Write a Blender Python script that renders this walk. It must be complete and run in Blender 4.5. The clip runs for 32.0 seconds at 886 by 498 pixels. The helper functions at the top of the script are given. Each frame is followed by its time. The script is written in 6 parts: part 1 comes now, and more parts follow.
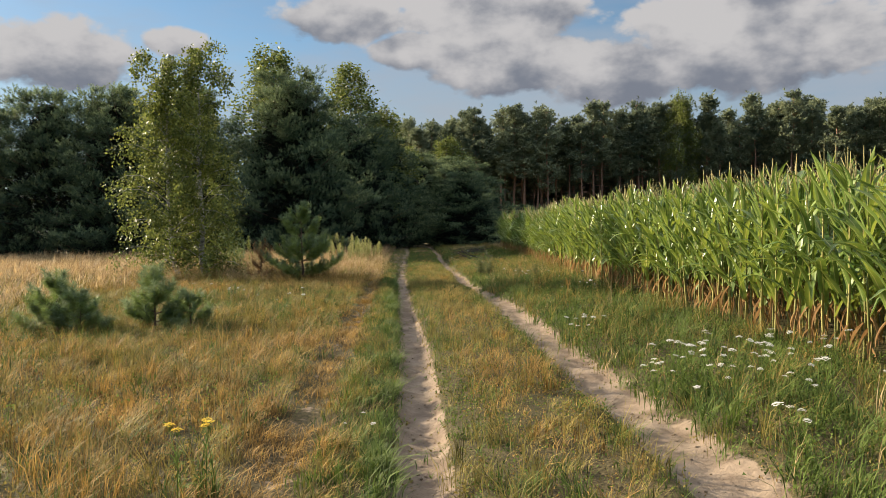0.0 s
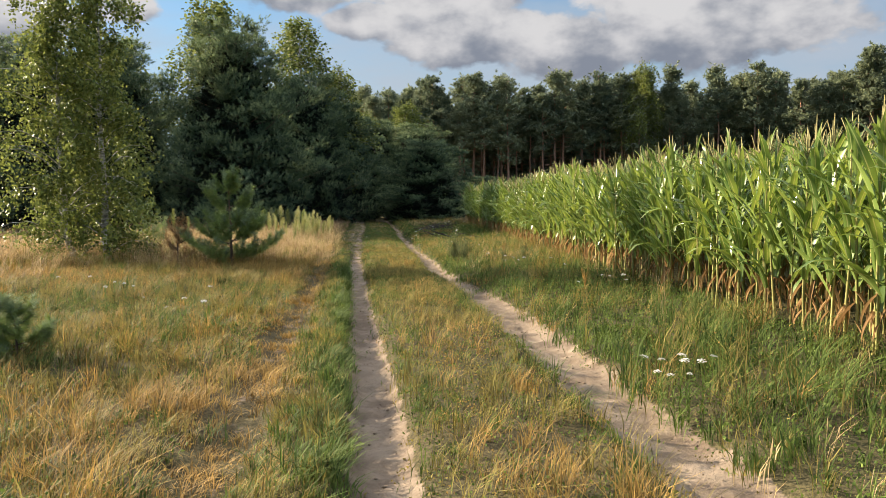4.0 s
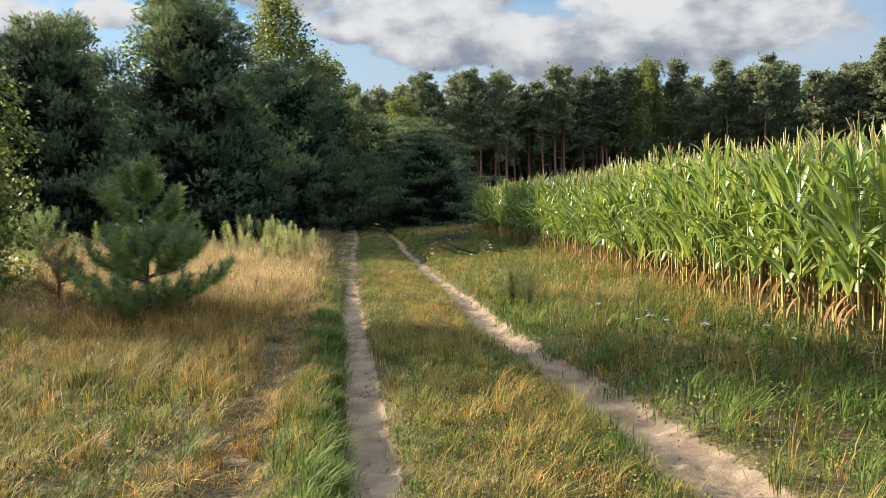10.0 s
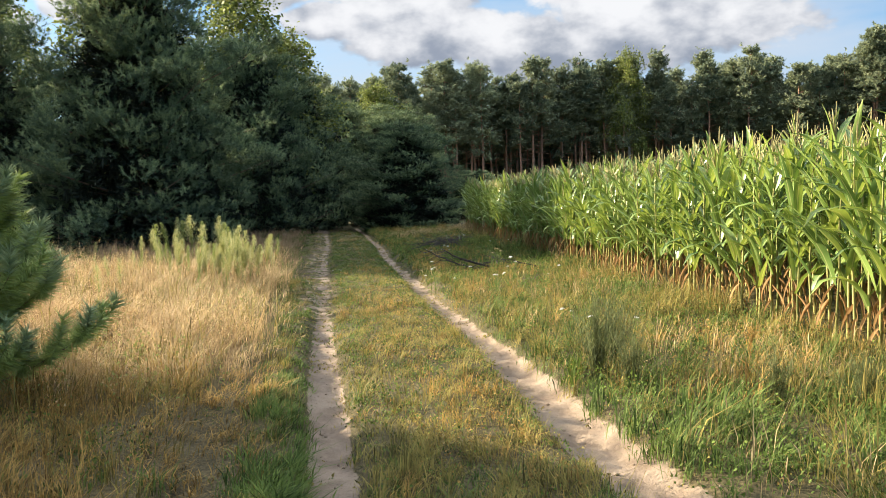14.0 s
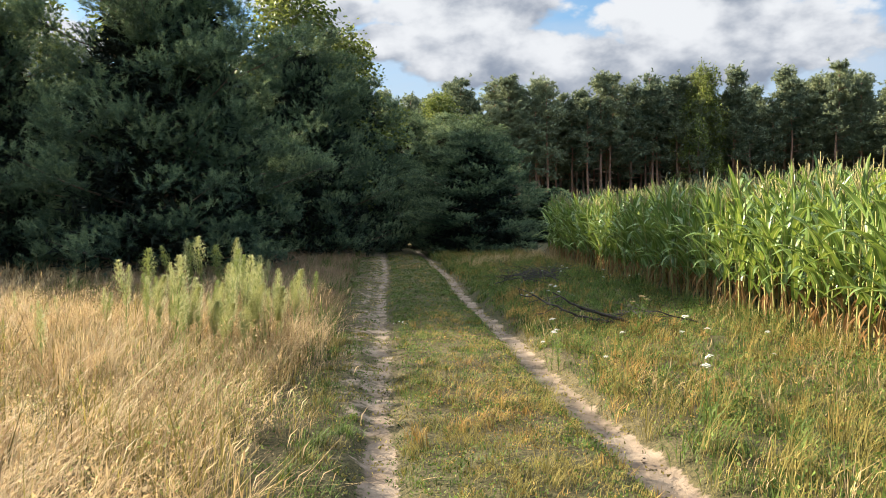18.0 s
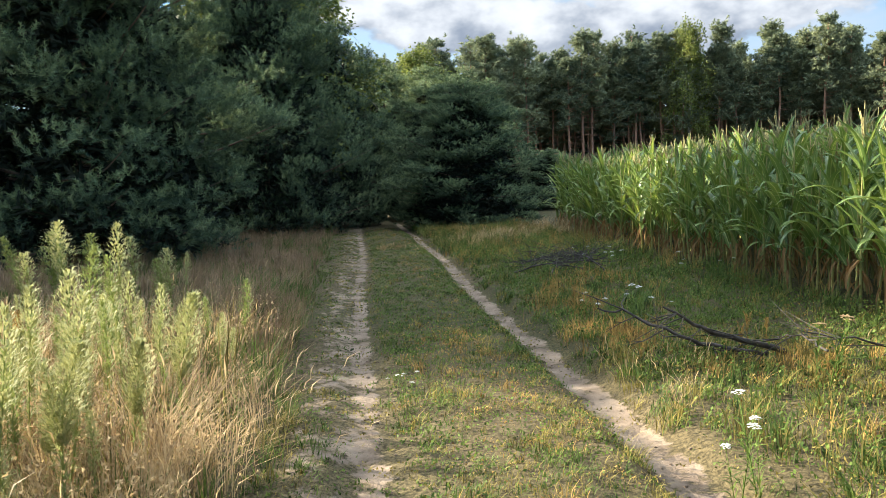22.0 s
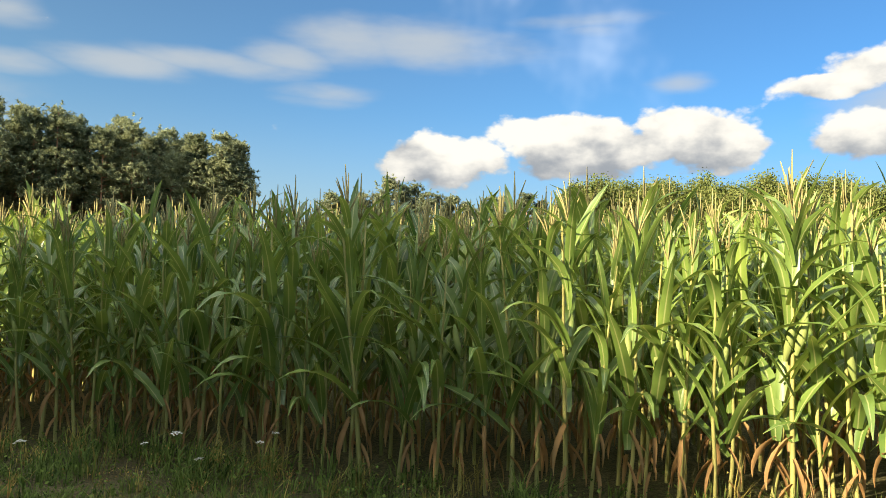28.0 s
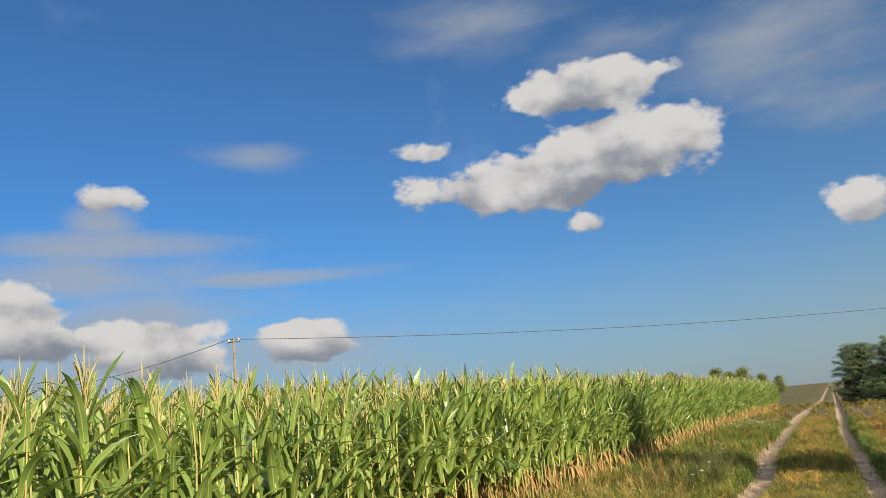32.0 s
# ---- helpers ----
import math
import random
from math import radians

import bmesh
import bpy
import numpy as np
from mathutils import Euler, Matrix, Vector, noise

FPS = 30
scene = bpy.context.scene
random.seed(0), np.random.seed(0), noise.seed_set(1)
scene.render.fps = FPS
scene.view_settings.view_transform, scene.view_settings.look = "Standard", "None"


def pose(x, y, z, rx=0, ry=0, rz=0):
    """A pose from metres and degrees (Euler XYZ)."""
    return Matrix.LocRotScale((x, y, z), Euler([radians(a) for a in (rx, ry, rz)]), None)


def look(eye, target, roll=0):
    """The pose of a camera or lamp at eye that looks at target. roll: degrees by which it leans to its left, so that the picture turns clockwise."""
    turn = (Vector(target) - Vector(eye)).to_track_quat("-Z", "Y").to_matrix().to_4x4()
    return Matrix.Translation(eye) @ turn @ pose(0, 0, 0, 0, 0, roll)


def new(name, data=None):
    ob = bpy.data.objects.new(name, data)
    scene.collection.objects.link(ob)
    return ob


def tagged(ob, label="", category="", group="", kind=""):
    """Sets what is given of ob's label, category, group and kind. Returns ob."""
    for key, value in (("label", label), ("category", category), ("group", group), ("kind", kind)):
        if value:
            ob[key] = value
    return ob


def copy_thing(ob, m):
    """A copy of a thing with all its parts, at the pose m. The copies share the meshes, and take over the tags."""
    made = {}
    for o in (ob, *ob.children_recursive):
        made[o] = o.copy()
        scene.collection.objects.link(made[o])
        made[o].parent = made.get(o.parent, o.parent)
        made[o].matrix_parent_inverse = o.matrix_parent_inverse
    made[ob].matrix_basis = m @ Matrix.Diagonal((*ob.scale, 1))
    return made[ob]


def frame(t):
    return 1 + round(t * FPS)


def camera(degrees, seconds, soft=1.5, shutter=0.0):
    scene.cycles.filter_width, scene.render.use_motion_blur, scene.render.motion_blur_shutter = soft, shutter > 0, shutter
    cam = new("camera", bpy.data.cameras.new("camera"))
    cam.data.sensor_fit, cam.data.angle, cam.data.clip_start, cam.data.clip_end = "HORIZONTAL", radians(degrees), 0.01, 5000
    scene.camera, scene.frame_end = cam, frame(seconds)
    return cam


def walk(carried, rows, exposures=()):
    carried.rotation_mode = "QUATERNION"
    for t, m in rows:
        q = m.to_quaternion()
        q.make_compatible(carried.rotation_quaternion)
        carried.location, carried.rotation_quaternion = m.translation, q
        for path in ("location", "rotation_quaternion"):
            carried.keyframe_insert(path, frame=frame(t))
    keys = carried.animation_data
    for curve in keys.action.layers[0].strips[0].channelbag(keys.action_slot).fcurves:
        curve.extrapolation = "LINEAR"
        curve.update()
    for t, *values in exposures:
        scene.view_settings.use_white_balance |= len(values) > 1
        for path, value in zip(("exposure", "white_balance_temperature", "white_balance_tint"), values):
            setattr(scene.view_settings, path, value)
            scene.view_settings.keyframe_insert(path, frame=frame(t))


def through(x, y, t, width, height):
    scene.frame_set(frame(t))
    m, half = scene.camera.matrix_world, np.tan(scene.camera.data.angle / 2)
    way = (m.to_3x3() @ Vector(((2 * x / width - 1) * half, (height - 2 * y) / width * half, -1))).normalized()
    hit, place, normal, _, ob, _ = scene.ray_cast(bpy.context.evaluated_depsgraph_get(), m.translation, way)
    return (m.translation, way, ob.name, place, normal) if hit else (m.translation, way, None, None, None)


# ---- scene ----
cam = camera(58.4, 32.0, soft=0.5)
PATH = [
    (0, (0.078, -4.663, 1.507), (0.174, -2.667, 1.446), -0.9),
    (0.5, (0.096, -4.23, 1.475), (0.191, -2.235, 1.367), -1.1),
    (1, (0.139, -3.734, 1.498), (0.233, -1.741, 1.369), -0.9),
    (1.5, (0.138, -3.196, 1.51), (0.32, -1.209, 1.383), -0.5),
    (2, (0.154, -2.626, 1.479), (0.386, -0.642, 1.366), -0.5),
    (2.5, (0.106, -2.049, 1.477), (0.294, -0.061, 1.367), -0.4),
    (4.5, (0.077, 0.123, 1.485), (0.288, 2.108, 1.351), -0.6),
    (5, (0.088, 0.718, 1.503), (0.298, 2.704, 1.391), -0.5),
    (5.5, (0.059, 1.348, 1.49), (0.289, 3.334, 1.423), -0.9),
    (6, (0.053, 1.981, 1.477), (0.289, 3.966, 1.421), -0.9),
    (6.5, (-0.022, 2.56, 1.466), (0.202, 4.546, 1.39), -0.9),
    (7, (-0.011, 3.089, 1.422), (0.265, 5.067, 1.317), -1.2),
    (7.5, (-0.021, 3.603, 1.453), (0.261, 5.578, 1.32), -1.0),
    (8, (-0.06, 4.14, 1.499), (0.195, 6.118, 1.352), -1.2),
    (8.5, (-0.011, 4.649, 1.49), (0.26, 6.626, 1.353), -0.9),
    (9, (-0.034, 5.197, 1.477), (0.209, 7.178, 1.351), -0.7),
    (9.5, (-0.044, 5.729, 1.46), (0.217, 7.708, 1.337), -0.9),
    (10, (-0.031, 6.324, 1.51), (0.2, 8.307, 1.387), -1.3),
    (10.5, (-0.048, 6.9, 1.526), (0.208, 8.881, 1.427), -1.1),
    (11, (0.001, 7.454, 1.502), (0.33, 9.424, 1.406), -0.8),
    (11.5, (0.006, 7.988, 1.5), (0.297, 9.964, 1.403), -0.5),
    (12, (-0.001, 8.505, 1.512), (0.304, 10.48, 1.421), -0.6),
    (12.5, (0.002, 9.082, 1.525), (0.309, 11.056, 1.434), -0.6),
    (13, (-0.036, 9.687, 1.553), (0.249, 11.663, 1.444), -1.7),
    (13.5, (-0.005, 10.316, 1.529), (0.306, 12.287, 1.406), -1.6),
    (14, (-0.021, 10.919, 1.523), (0.282, 12.891, 1.389), -1.4),
    (14.5, (-0.012, 11.514, 1.555), (0.269, 13.49, 1.425), -1.3),
    (15, (0.017, 12.126, 1.547), (0.257, 14.109, 1.451), -0.6),
    (15.5, (-0.046, 12.746, 1.559), (0.142, 14.735, 1.455), -0.8),
    (17.5, (-0.034, 15.204, 1.5), (0.109, 17.197, 1.411), -0.4),
    (18, (-0.024, 15.799, 1.507), (0.141, 17.791, 1.426), -0.5),
    (18.5, (0.017, 16.352, 1.509), (0.244, 18.337, 1.423), -0.2),
    (19, (-0.015, 16.94, 1.475), (0.183, 18.929, 1.386), -0.2),
    (19.5, (0.008, 17.524, 1.456), (0.226, 19.509, 1.346), -0.5),
    (20, (0.038, 18.089, 1.477), (0.306, 20.068, 1.365), -0.2),
    (20.5, (0.033, 18.646, 1.49), (0.317, 20.623, 1.393), -0.5),
    (21, (0.032, 19.235, 1.487), (0.32, 21.212, 1.379), -0.8),
    (21.5, (-0.028, 19.768, 1.467), (0.208, 21.75, 1.343), -1.1),
    (22, (-0.02, 20.323, 1.464), (0.205, 22.304, 1.303), -1.8),
    (22.5, (0.012, 20.844, 1.486), (0.278, 22.822, 1.349), -1.7),
    (23, (0.015, 21.378, 1.512), (0.363, 23.344, 1.407), -2.4),
    (23.5, (0.063, 21.983, 1.499), (0.436, 23.946, 1.413), -2.3),
    (24, (0.039, 22.494, 1.465), (0.401, 24.46, 1.381), -1.5),
    (24.5, (0.032, 23.023, 1.48), (0.474, 24.971, 1.379), -1.3),
    (26.5, (-0.304, 25.467, 1.451), (0.952, 27.023, 1.457), 1.7),
    (27, (-0.174, 26.013, 1.459), (1.405, 27.24, 1.491), 0.6),
    (27.5, (-0.043, 26.535, 1.447), (1.735, 27.448, 1.511), 1.2),
    (28, (0.041, 27.049, 1.443), (1.95, 27.641, 1.529), 1.4),
    (28.5, (0.144, 27.585, 1.425), (2.12, 27.879, 1.514), 2.2),
    (29, (0.278, 28.072, 1.453), (2.275, 28.038, 1.571), 1.6),
    (29.5, (0.341, 28.537, 1.492), (2.306, 28.195, 1.635), 1.5),
    (30, (0.495, 28.93, 1.496), (2.355, 28.224, 1.699), 1.8),
    (30.5, (0.581, 29.273, 1.541), (2.303, 28.287, 1.796), -2.0),
    (31, (0.514, 29.688, 1.583), (2.009, 28.415, 1.985), -4.0),
    (31.5, (0.400, 30.060, 1.520), (1.625, 28.536, 1.951), -5.6),
    (32, (0.31, 30.45, 1.50), (1.126, 28.674, 1.92), -5.7),
]
walk(cam, [(t, look(eye, target, roll)) for t, eye, target, roll in PATH], [(0.0, 1.10, 6500, 12), (2.0, 1.29, 6450, 12), (5.0, 1.40, 6400, 11), (7.0, 1.40, 6350, 10), (9.0, 1.60, 6300, 8), (11.0, 1.58, 6300, 9), (14.0, 1.84, 6250, 10), (15.0, 1.80, 6250, 10), (18.0, 1.77, 6150, 9), (20.0, 1.88, 6120, 9), (24.0, 2.05, 5850, 6), (26.5, 1.98, 7200, 10), (28.0, 1.64, 7000, 7), (29.0, 1.35, 6750, 6), (30.0, 1.16, 6450, 5), (32.0, 0.95, 6550, 10)])

# ---- world, sun and exposure ----
SUN_TO = Vector((-1.0, 0.66, 0.49)).normalized()
SUN_EL = math.asin(SUN_TO.z)
SUN_AZ = math.atan2(SUN_TO.x, SUN_TO.y)


def nodes_of(tree):
    tree.nodes.clear()

    def add(kind, **values):
        node = tree.nodes.new(kind)
        for key, value in values.items():
            if key == "operation":
                node.operation = value
            elif key == "data_type":
                node.data_type = value
            elif key == "sky_type":
                node.sky_type = value
            elif key == "interpolation_type":
                node.interpolation_type = value
            elif key == "attribute_name":
                node.attribute_name = value
            else:
                node.inputs[int(key[1:]) if key[0] == "i" and key[1:].isdigit() else key.replace("_", " ")].default_value = value
        return node

    def link(a, b):
        tree.links.new(a, b)

    return add, link


# Heaped clouds and thin sheets: bearing, height, half width, half height (degrees), fullness
HEAPS_AHEAD = [
    (-22.7, 11.3, 5.8, 3.0, 1), (-15.5, 12.5, 2.8, 1.3, 0.9), (-3.8, 14.5, 6.1, 2.2, 1), (1.0, 12.3, 4.1, 1.9, 1), (9.5, 11.1, 6.1, 2.8, 1), (6.3, 14.6, 9.4, 2.8, 1), (15.4, 10.4, 7.2, 2.8, 1), (23.6, 11.4, 9.4, 4.1, 1), (19.6, 13.5, 5.0, 2.2, 0.9), (28.3, 11.7, 6.1, 3.3, 0.9), (23.4, 12.1, 9.9, 3.3, 1), (8.0, 11.3, 8.3, 2.8, 1), (25.2, 11.3, 11.6, 3.0, 1), (25.5, 16.2, 8.3, 5.0, 1), (36.2, 17.8, 2.5, 1.5, 0.9),
]
HEAPS_FIELD = [
    (110.0, 15.6, 7.0, 2.6, 1), (103.5, 14.4, 7.0, 1.7, 1), (98.5, 13.4, 5.0, 1.1, 0.95), (116.0, 14.2, 6.0, 1.8, 1), (111.0, 13.1, 10.0, 1.7, 1), (108.8, 16.8, 4.0, 1.7, 1), (103.0, 10.2, 7.0, 2.0, 1), (113.0, 9.9, 9.0, 2.6, 1), (120.5, 10.3, 5.5, 2.5, 1), (119.5, 12.6, 4.0, 1.5, 1), (145.0, 6.0, 4.0, 1.4, 1), (126.3, 9.3, 4.0, 2.2, 1), (120.5, 7.2, 7.4, 2.5, 1), (134.7, 5.9, 5.9, 1.8, 1), (82.2, 10.6, 7.4, 2.2, 1), (88.5, 11.3, 3.7, 1.7, 0.9), (83.0, 9.8, 6.8, 3.1, 1), (91.0, 10.2, 5.6, 2.8, 1), (72.5, 8.8, 6.2, 2.5, 1),
]
HEAPS_BACK = [
    (167.4, 22.2, 7.6, 2.4, 1), (169.2, 17.7, 9.9, 3.2, 1), (162.8, 16.2, 8.7, 2.8, 1), (154.7, 16.4, 4.6, 2.1, 0.6), (154.6, 19.2, 3.0, 1.2, 0.58), (165.7, 12.8, 2.4, 1.0, 0.58), (133.6, 7.2, 6.4, 1.9, 1), (144.5, 6.8, 4.7, 1.6, 1), (127.1, 7.2, 4.7, 1.6, 1), (184.0, 11.2, 3.5, 2.2, 0.7), (131.8, 16.8, 4.2, 1.5, 0.56),
    # heaps outside the view, added for fill light
    (-60, 16, 16, 6, 1), (225, 18, 20, 7, 1), (255, 24, 20, 8, 1),
]
SHEETS = [
    (43.6, 13.3, 4.9, 1.2, 0.9), (50.1, 14.0, 7.3, 1.3, 0.9), (55.9, 14.8, 7.3, 1.3, 0.9), (61.1, 15.6, 6.1, 1.7, 0.9), (65.5, 16.6, 7.3, 2.4, 0.9), (71.5, 16.8, 10.4, 2.4, 0.9), (64.3, 13.3, 5.5, 1.1, 0.7), (43.2, 16.4, 3.7, 1.5, 0.7), (57.4, 14.6, 9.2, 1.3, 0.8), (63.4, 12.7, 5.5, 0.9, 0.5), (83.1, 17.9, 3.7, 0.9, 0.6), (100.3, 21.5, 12.2, 3.1, 1), (81.7, 18.5, 8.6, 0.9, 0.7), (89.6, 14.0, 3.1, 1.0, 0.8), (131.5, 15.1, 3.7, 1.6, 0.9), (129.8, 11.2, 14.7, 2.4, 0.9), (133.8, 8.2, 11.6, 3.4, 0.95), (108.0, 11.8, 14.0, 2.6, 1), (120.0, 11.0, 11.0, 3.2, 1), (143.0, 5.5, 12.0, 3.0, 0.9),
]
SHEETS_BACK = [
    (141.5, 19.5, 6.1, 1.6, 0.85), (131.8, 13.6, 12.9, 1.6, 0.9), (142.3, 11.0, 14.7, 0.9, 0.85), (159.5, 27.7, 11.0, 3.7, 0.7), (181.4, 22.8, 12.2, 7.3, 0.72), (169.8, 24.3, 9.8, 3.1, 0.6), (184.0, 17.7, 8.6, 3.7, 0.6),
]
# pale haze about the great cloud ahead
HAZE = [(8, 8, 40, 12, 0.8), (-20, 11, 20, 9, 0.6), (30, 9, 22, 9, 0.8), (125, 5, 42, 7, 0.8)]

world = bpy.data.worlds.new("sky")
scene.world = world
world.use_nodes = True
add, link = nodes_of(world.node_tree)
sky = add("ShaderNodeTexSky", sky_type="NISHITA")
sky.sun_disc, sky.sun_elevation, sky.sun_rotation = False, SUN_EL, SUN_AZ
sky.air_density, sky.dust_density, sky.ozone_density = 1.0, 0.4, 2.0
coord = add("ShaderNodeTexCoord")
split = add("ShaderNodeSeparateXYZ")
link(coord.outputs["Generated"], split.inputs[0])
azim = add("ShaderNodeMath", operation="ARCTAN2")
south = add("ShaderNodeMath", operation="MULTIPLY", i1=-1.0)
link(split.outputs[1], south.inputs[0]), link(south.outputs[0], azim.inputs[0]), link(split.outputs[0], azim.inputs[1])
elev = add("ShaderNodeMath", operation="ARCSINE")
link(split.outputs[2], elev.inputs[0])
both = add("ShaderNodeCombineXYZ")
for k, node in enumerate((azim, elev)):
    deg = add("ShaderNodeMath", operation="MULTIPLY_ADD", i1=57.2958, i2=90.0 * (1 - k))
    link(node.outputs[0], deg.inputs[0]), link(deg.outputs[0], both.inputs[k])
rough = add("ShaderNodeTexNoise", Scale=0.34, Detail=6.0, Roughness=0.52)
squeeze = add("ShaderNodeVectorMath", operation="MULTIPLY", i1=(0.75, 1.15, 1.0))
link(both.outputs[0], squeeze.inputs[0]), link(squeeze.outputs[0], rough.inputs["Vector"])

billow = add("ShaderNodeTexVoronoi", Scale=0.55, Detail=3.0, Roughness=0.55)
billow.normalize = True
link(squeeze.outputs[0], billow.inputs["Vector"])
puff = add("ShaderNodeMath", operation="MULTIPLY_ADD", i1=-0.55, i2=0.47)
link(billow.outputs["Distance"], puff.inputs[0])
heaped = add("ShaderNodeMath", operation="MULTIPLY_ADD", i1=0.55)
link(rough.outputs[0], heaped.inputs[0]), link(puff.outputs[0], heaped.inputs[2])


def cloud_field(rows):
    """How deep a direction lies in the clouds, and how high in them (-1 to 1)."""
    total = height = weight = None

    def joined(kind, a, c):
        if a is None:
            return c
        node = add("ShaderNodeMath", operation=kind)
        link(a, node.inputs[0]), link(c, node.inputs[1])
        return node.outputs[0]

    for a, e, sa, se, full in rows:
        off = add("ShaderNodeVectorMath", operation="SUBTRACT", i1=(a, e, 0))
        link(both.outputs[0], off.inputs[0])
        rel = add("ShaderNodeVectorMath", operation="MULTIPLY", i1=(1 / sa, 1 / se, 0))
        link(off.outputs[0], rel.inputs[0])
        far = add("ShaderNodeVectorMath", operation="LENGTH")
        link(rel.outputs[0], far.inputs[0])
        near = add("ShaderNodeMapRange", interpolation_type="SMOOTHSTEP", i1=1.35, i2=0.0, i3=0.0, i4=full)
        link(far.outputs["Value"], near.inputs[0])
        up = add("ShaderNodeSeparateXYZ")
        link(rel.outputs[0], up.inputs[0])
        share = add("ShaderNodeMath", operation="MULTIPLY")
        link(near.outputs[0], share.inputs[0]), link(up.outputs[1], share.inputs[1])
        total = joined("MAXIMUM", total, near.outputs[0])
        height, weight = joined("ADD", height, share.outputs[0]), joined("ADD", weight, near.outputs[0])
    level = add("ShaderNodeMath", operation="DIVIDE")
    link(height, level.inputs[0]), link(weight, level.inputs[1])
    return total, level.outputs[0]


def cover(rows, low, high, swing, noise_out):
    field, level = cloud_field(rows)
    grain = add("ShaderNodeMath", operation="MULTIPLY_ADD", i1=swing, i2=-0.5 * swing)
    link(noise_out, grain.inputs[0])
    some = add("ShaderNodeMath", operation="ADD")
    link(field, some.inputs[0]), link(grain.outputs[0], some.inputs[1])
    mask = add("ShaderNodeMapRange", interpolation_type="SMOOTHSTEP", i1=low, i2=high, i3=0.0, i4=1.0)
    link(some.outputs[0], mask.inputs[0])
    return mask.outputs[0], level


crisp_mask, heap_level = cover(HEAPS_FIELD + HEAPS_BACK, 0.44, 0.66, 1.7, heaped.outputs[0])
soft_mask, bank_level = cover(HEAPS_AHEAD, 0.38, 0.62, 1.6, heaped.outputs[0])
soft = add("ShaderNodeTexNoise", Scale=0.22, Detail=4.0, Roughness=0.55)
stretch = add("ShaderNodeVectorMath", operation="MULTIPLY", i1=(0.5, 1.6, 1.0))
link(both.outputs[0], stretch.inputs[0]), link(stretch.outputs[0], soft.inputs["Vector"])
sheet_mask, sheet_level = cover(SHEETS + SHEETS_BACK + HAZE, 0.22, 1.0, 1.0, soft.outputs[0])
# broken high cloud overhead, above what the walk looks at, added as fill light
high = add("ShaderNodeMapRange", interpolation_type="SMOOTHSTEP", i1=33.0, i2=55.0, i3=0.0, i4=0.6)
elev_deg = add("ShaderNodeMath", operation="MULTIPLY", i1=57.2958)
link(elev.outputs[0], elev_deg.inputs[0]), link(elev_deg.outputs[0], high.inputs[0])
fill_grain = add("ShaderNodeTexNoise", Scale=2.2, Detail=5.0, Roughness=0.55)
link(coord.outputs["Generated"], fill_grain.inputs["Vector"])
fill_amount = add("ShaderNodeMath", operation="MULTIPLY_ADD", i1=1.0)
link(fill_grain.outputs[0], fill_amount.inputs[0]), link(high.outputs[0], fill_amount.inputs[2])
fill_mask = add("ShaderNodeMapRange", interpolation_type="SMOOTHSTEP", i1=0.62, i2=0.95, i3=0.0, i4=1.0)
link(fill_amount.outputs[0], fill_mask.inputs[0])
# light and grey sides of the heaps: the grain read a little towards the sun and upward
shift = add("ShaderNodeVectorMath", operation="ADD", i1=(-0.55, 0.75, 0.0))
link(squeeze.outputs[0], shift.inputs[0])
lit = add("ShaderNodeTexNoise", Scale=0.30, Detail=5.0, Roughness=0.5)
link(shift.outputs[0], lit.inputs["Vector"])
rise = add("ShaderNodeMath", operation="SUBTRACT")
link(rough.outputs[0], rise.inputs[0]), link(lit.outputs[0], rise.inputs[1])
big = add("ShaderNodeTexNoise", Scale=0.11, Detail=3.0)
link(both.outputs[0], big.inputs["Vector"])
lean_up = add("ShaderNodeMath", operation="MULTIPLY_ADD", i1=0.55)
levels = add("ShaderNodeMath", operation="ADD")
link(heap_level, levels.inputs[0]), link(bank_level, levels.inputs[1])
link(levels.outputs[0], lean_up.inputs[0]), link(big.outputs[0], lean_up.inputs[2])
shade = add("ShaderNodeMath", operation="MULTIPLY_ADD", i1=1.25)
crease = add("ShaderNodeMath", operation="MULTIPLY_ADD", i1=0.75)
link(puff.outputs[0], crease.inputs[0]), link(lean_up.outputs[0], crease.inputs[2])
link(rise.outputs[0], shade.inputs[0]), link(crease.outputs[0], shade.inputs[2])
ramp = add("ShaderNodeMapRange", interpolation_type="SMOOTHSTEP", i1=0.22, i2=0.98, i3=0.0, i4=1.0)
link(shade.outputs[0], ramp.inputs[0])
tone = add("ShaderNodeMix", data_type="RGBA")
tone.inputs[6].default_value, tone.inputs[7].default_value = (0.120, 0.133, 0.158, 1), (0.345, 0.338, 0.330, 1)
link(ramp.outputs[0], tone.inputs[0])
away = add("ShaderNodeVectorMath", operation="DOT_PRODUCT", i1=tuple(SUN_TO))
link(coord.outputs["Generated"], away.inputs[0])
turned = add("ShaderNodeMapRange", i1=0.3, i2=-0.95, i3=0.0, i4=1.0)
link(away.outputs["Value"], turned.inputs[0])
tint = add("ShaderNodeMix", data_type="RGBA")
tint.inputs[6].default_value, tint.inputs[7].default_value = (0.042, 0.050, 0.052, 1), (0.0138, 0.0345, 0.057, 1)
link(turned.outputs[0], tint.inputs[0])
base = add("ShaderNodeVectorMath", operation="MULTIPLY")
link(sky.outputs[0], base.inputs[0]), link(tint.outputs[2], base.inputs[1])
low_air = add("ShaderNodeMapRange", interpolation_type="SMOOTHSTEP", i1=13.0, i2=-1.0, i3=0.0, i4=0.72)
link(elev_deg.outputs[0], low_air.inputs[0])
hazy = add("ShaderNodeMix", data_type="RGBA")
hazy.inputs[7].default_value = (0.158, 0.18, 0.207, 1)
link(low_air.outputs[0], hazy.inputs[0]), link(base.outputs[0], hazy.inputs[6])
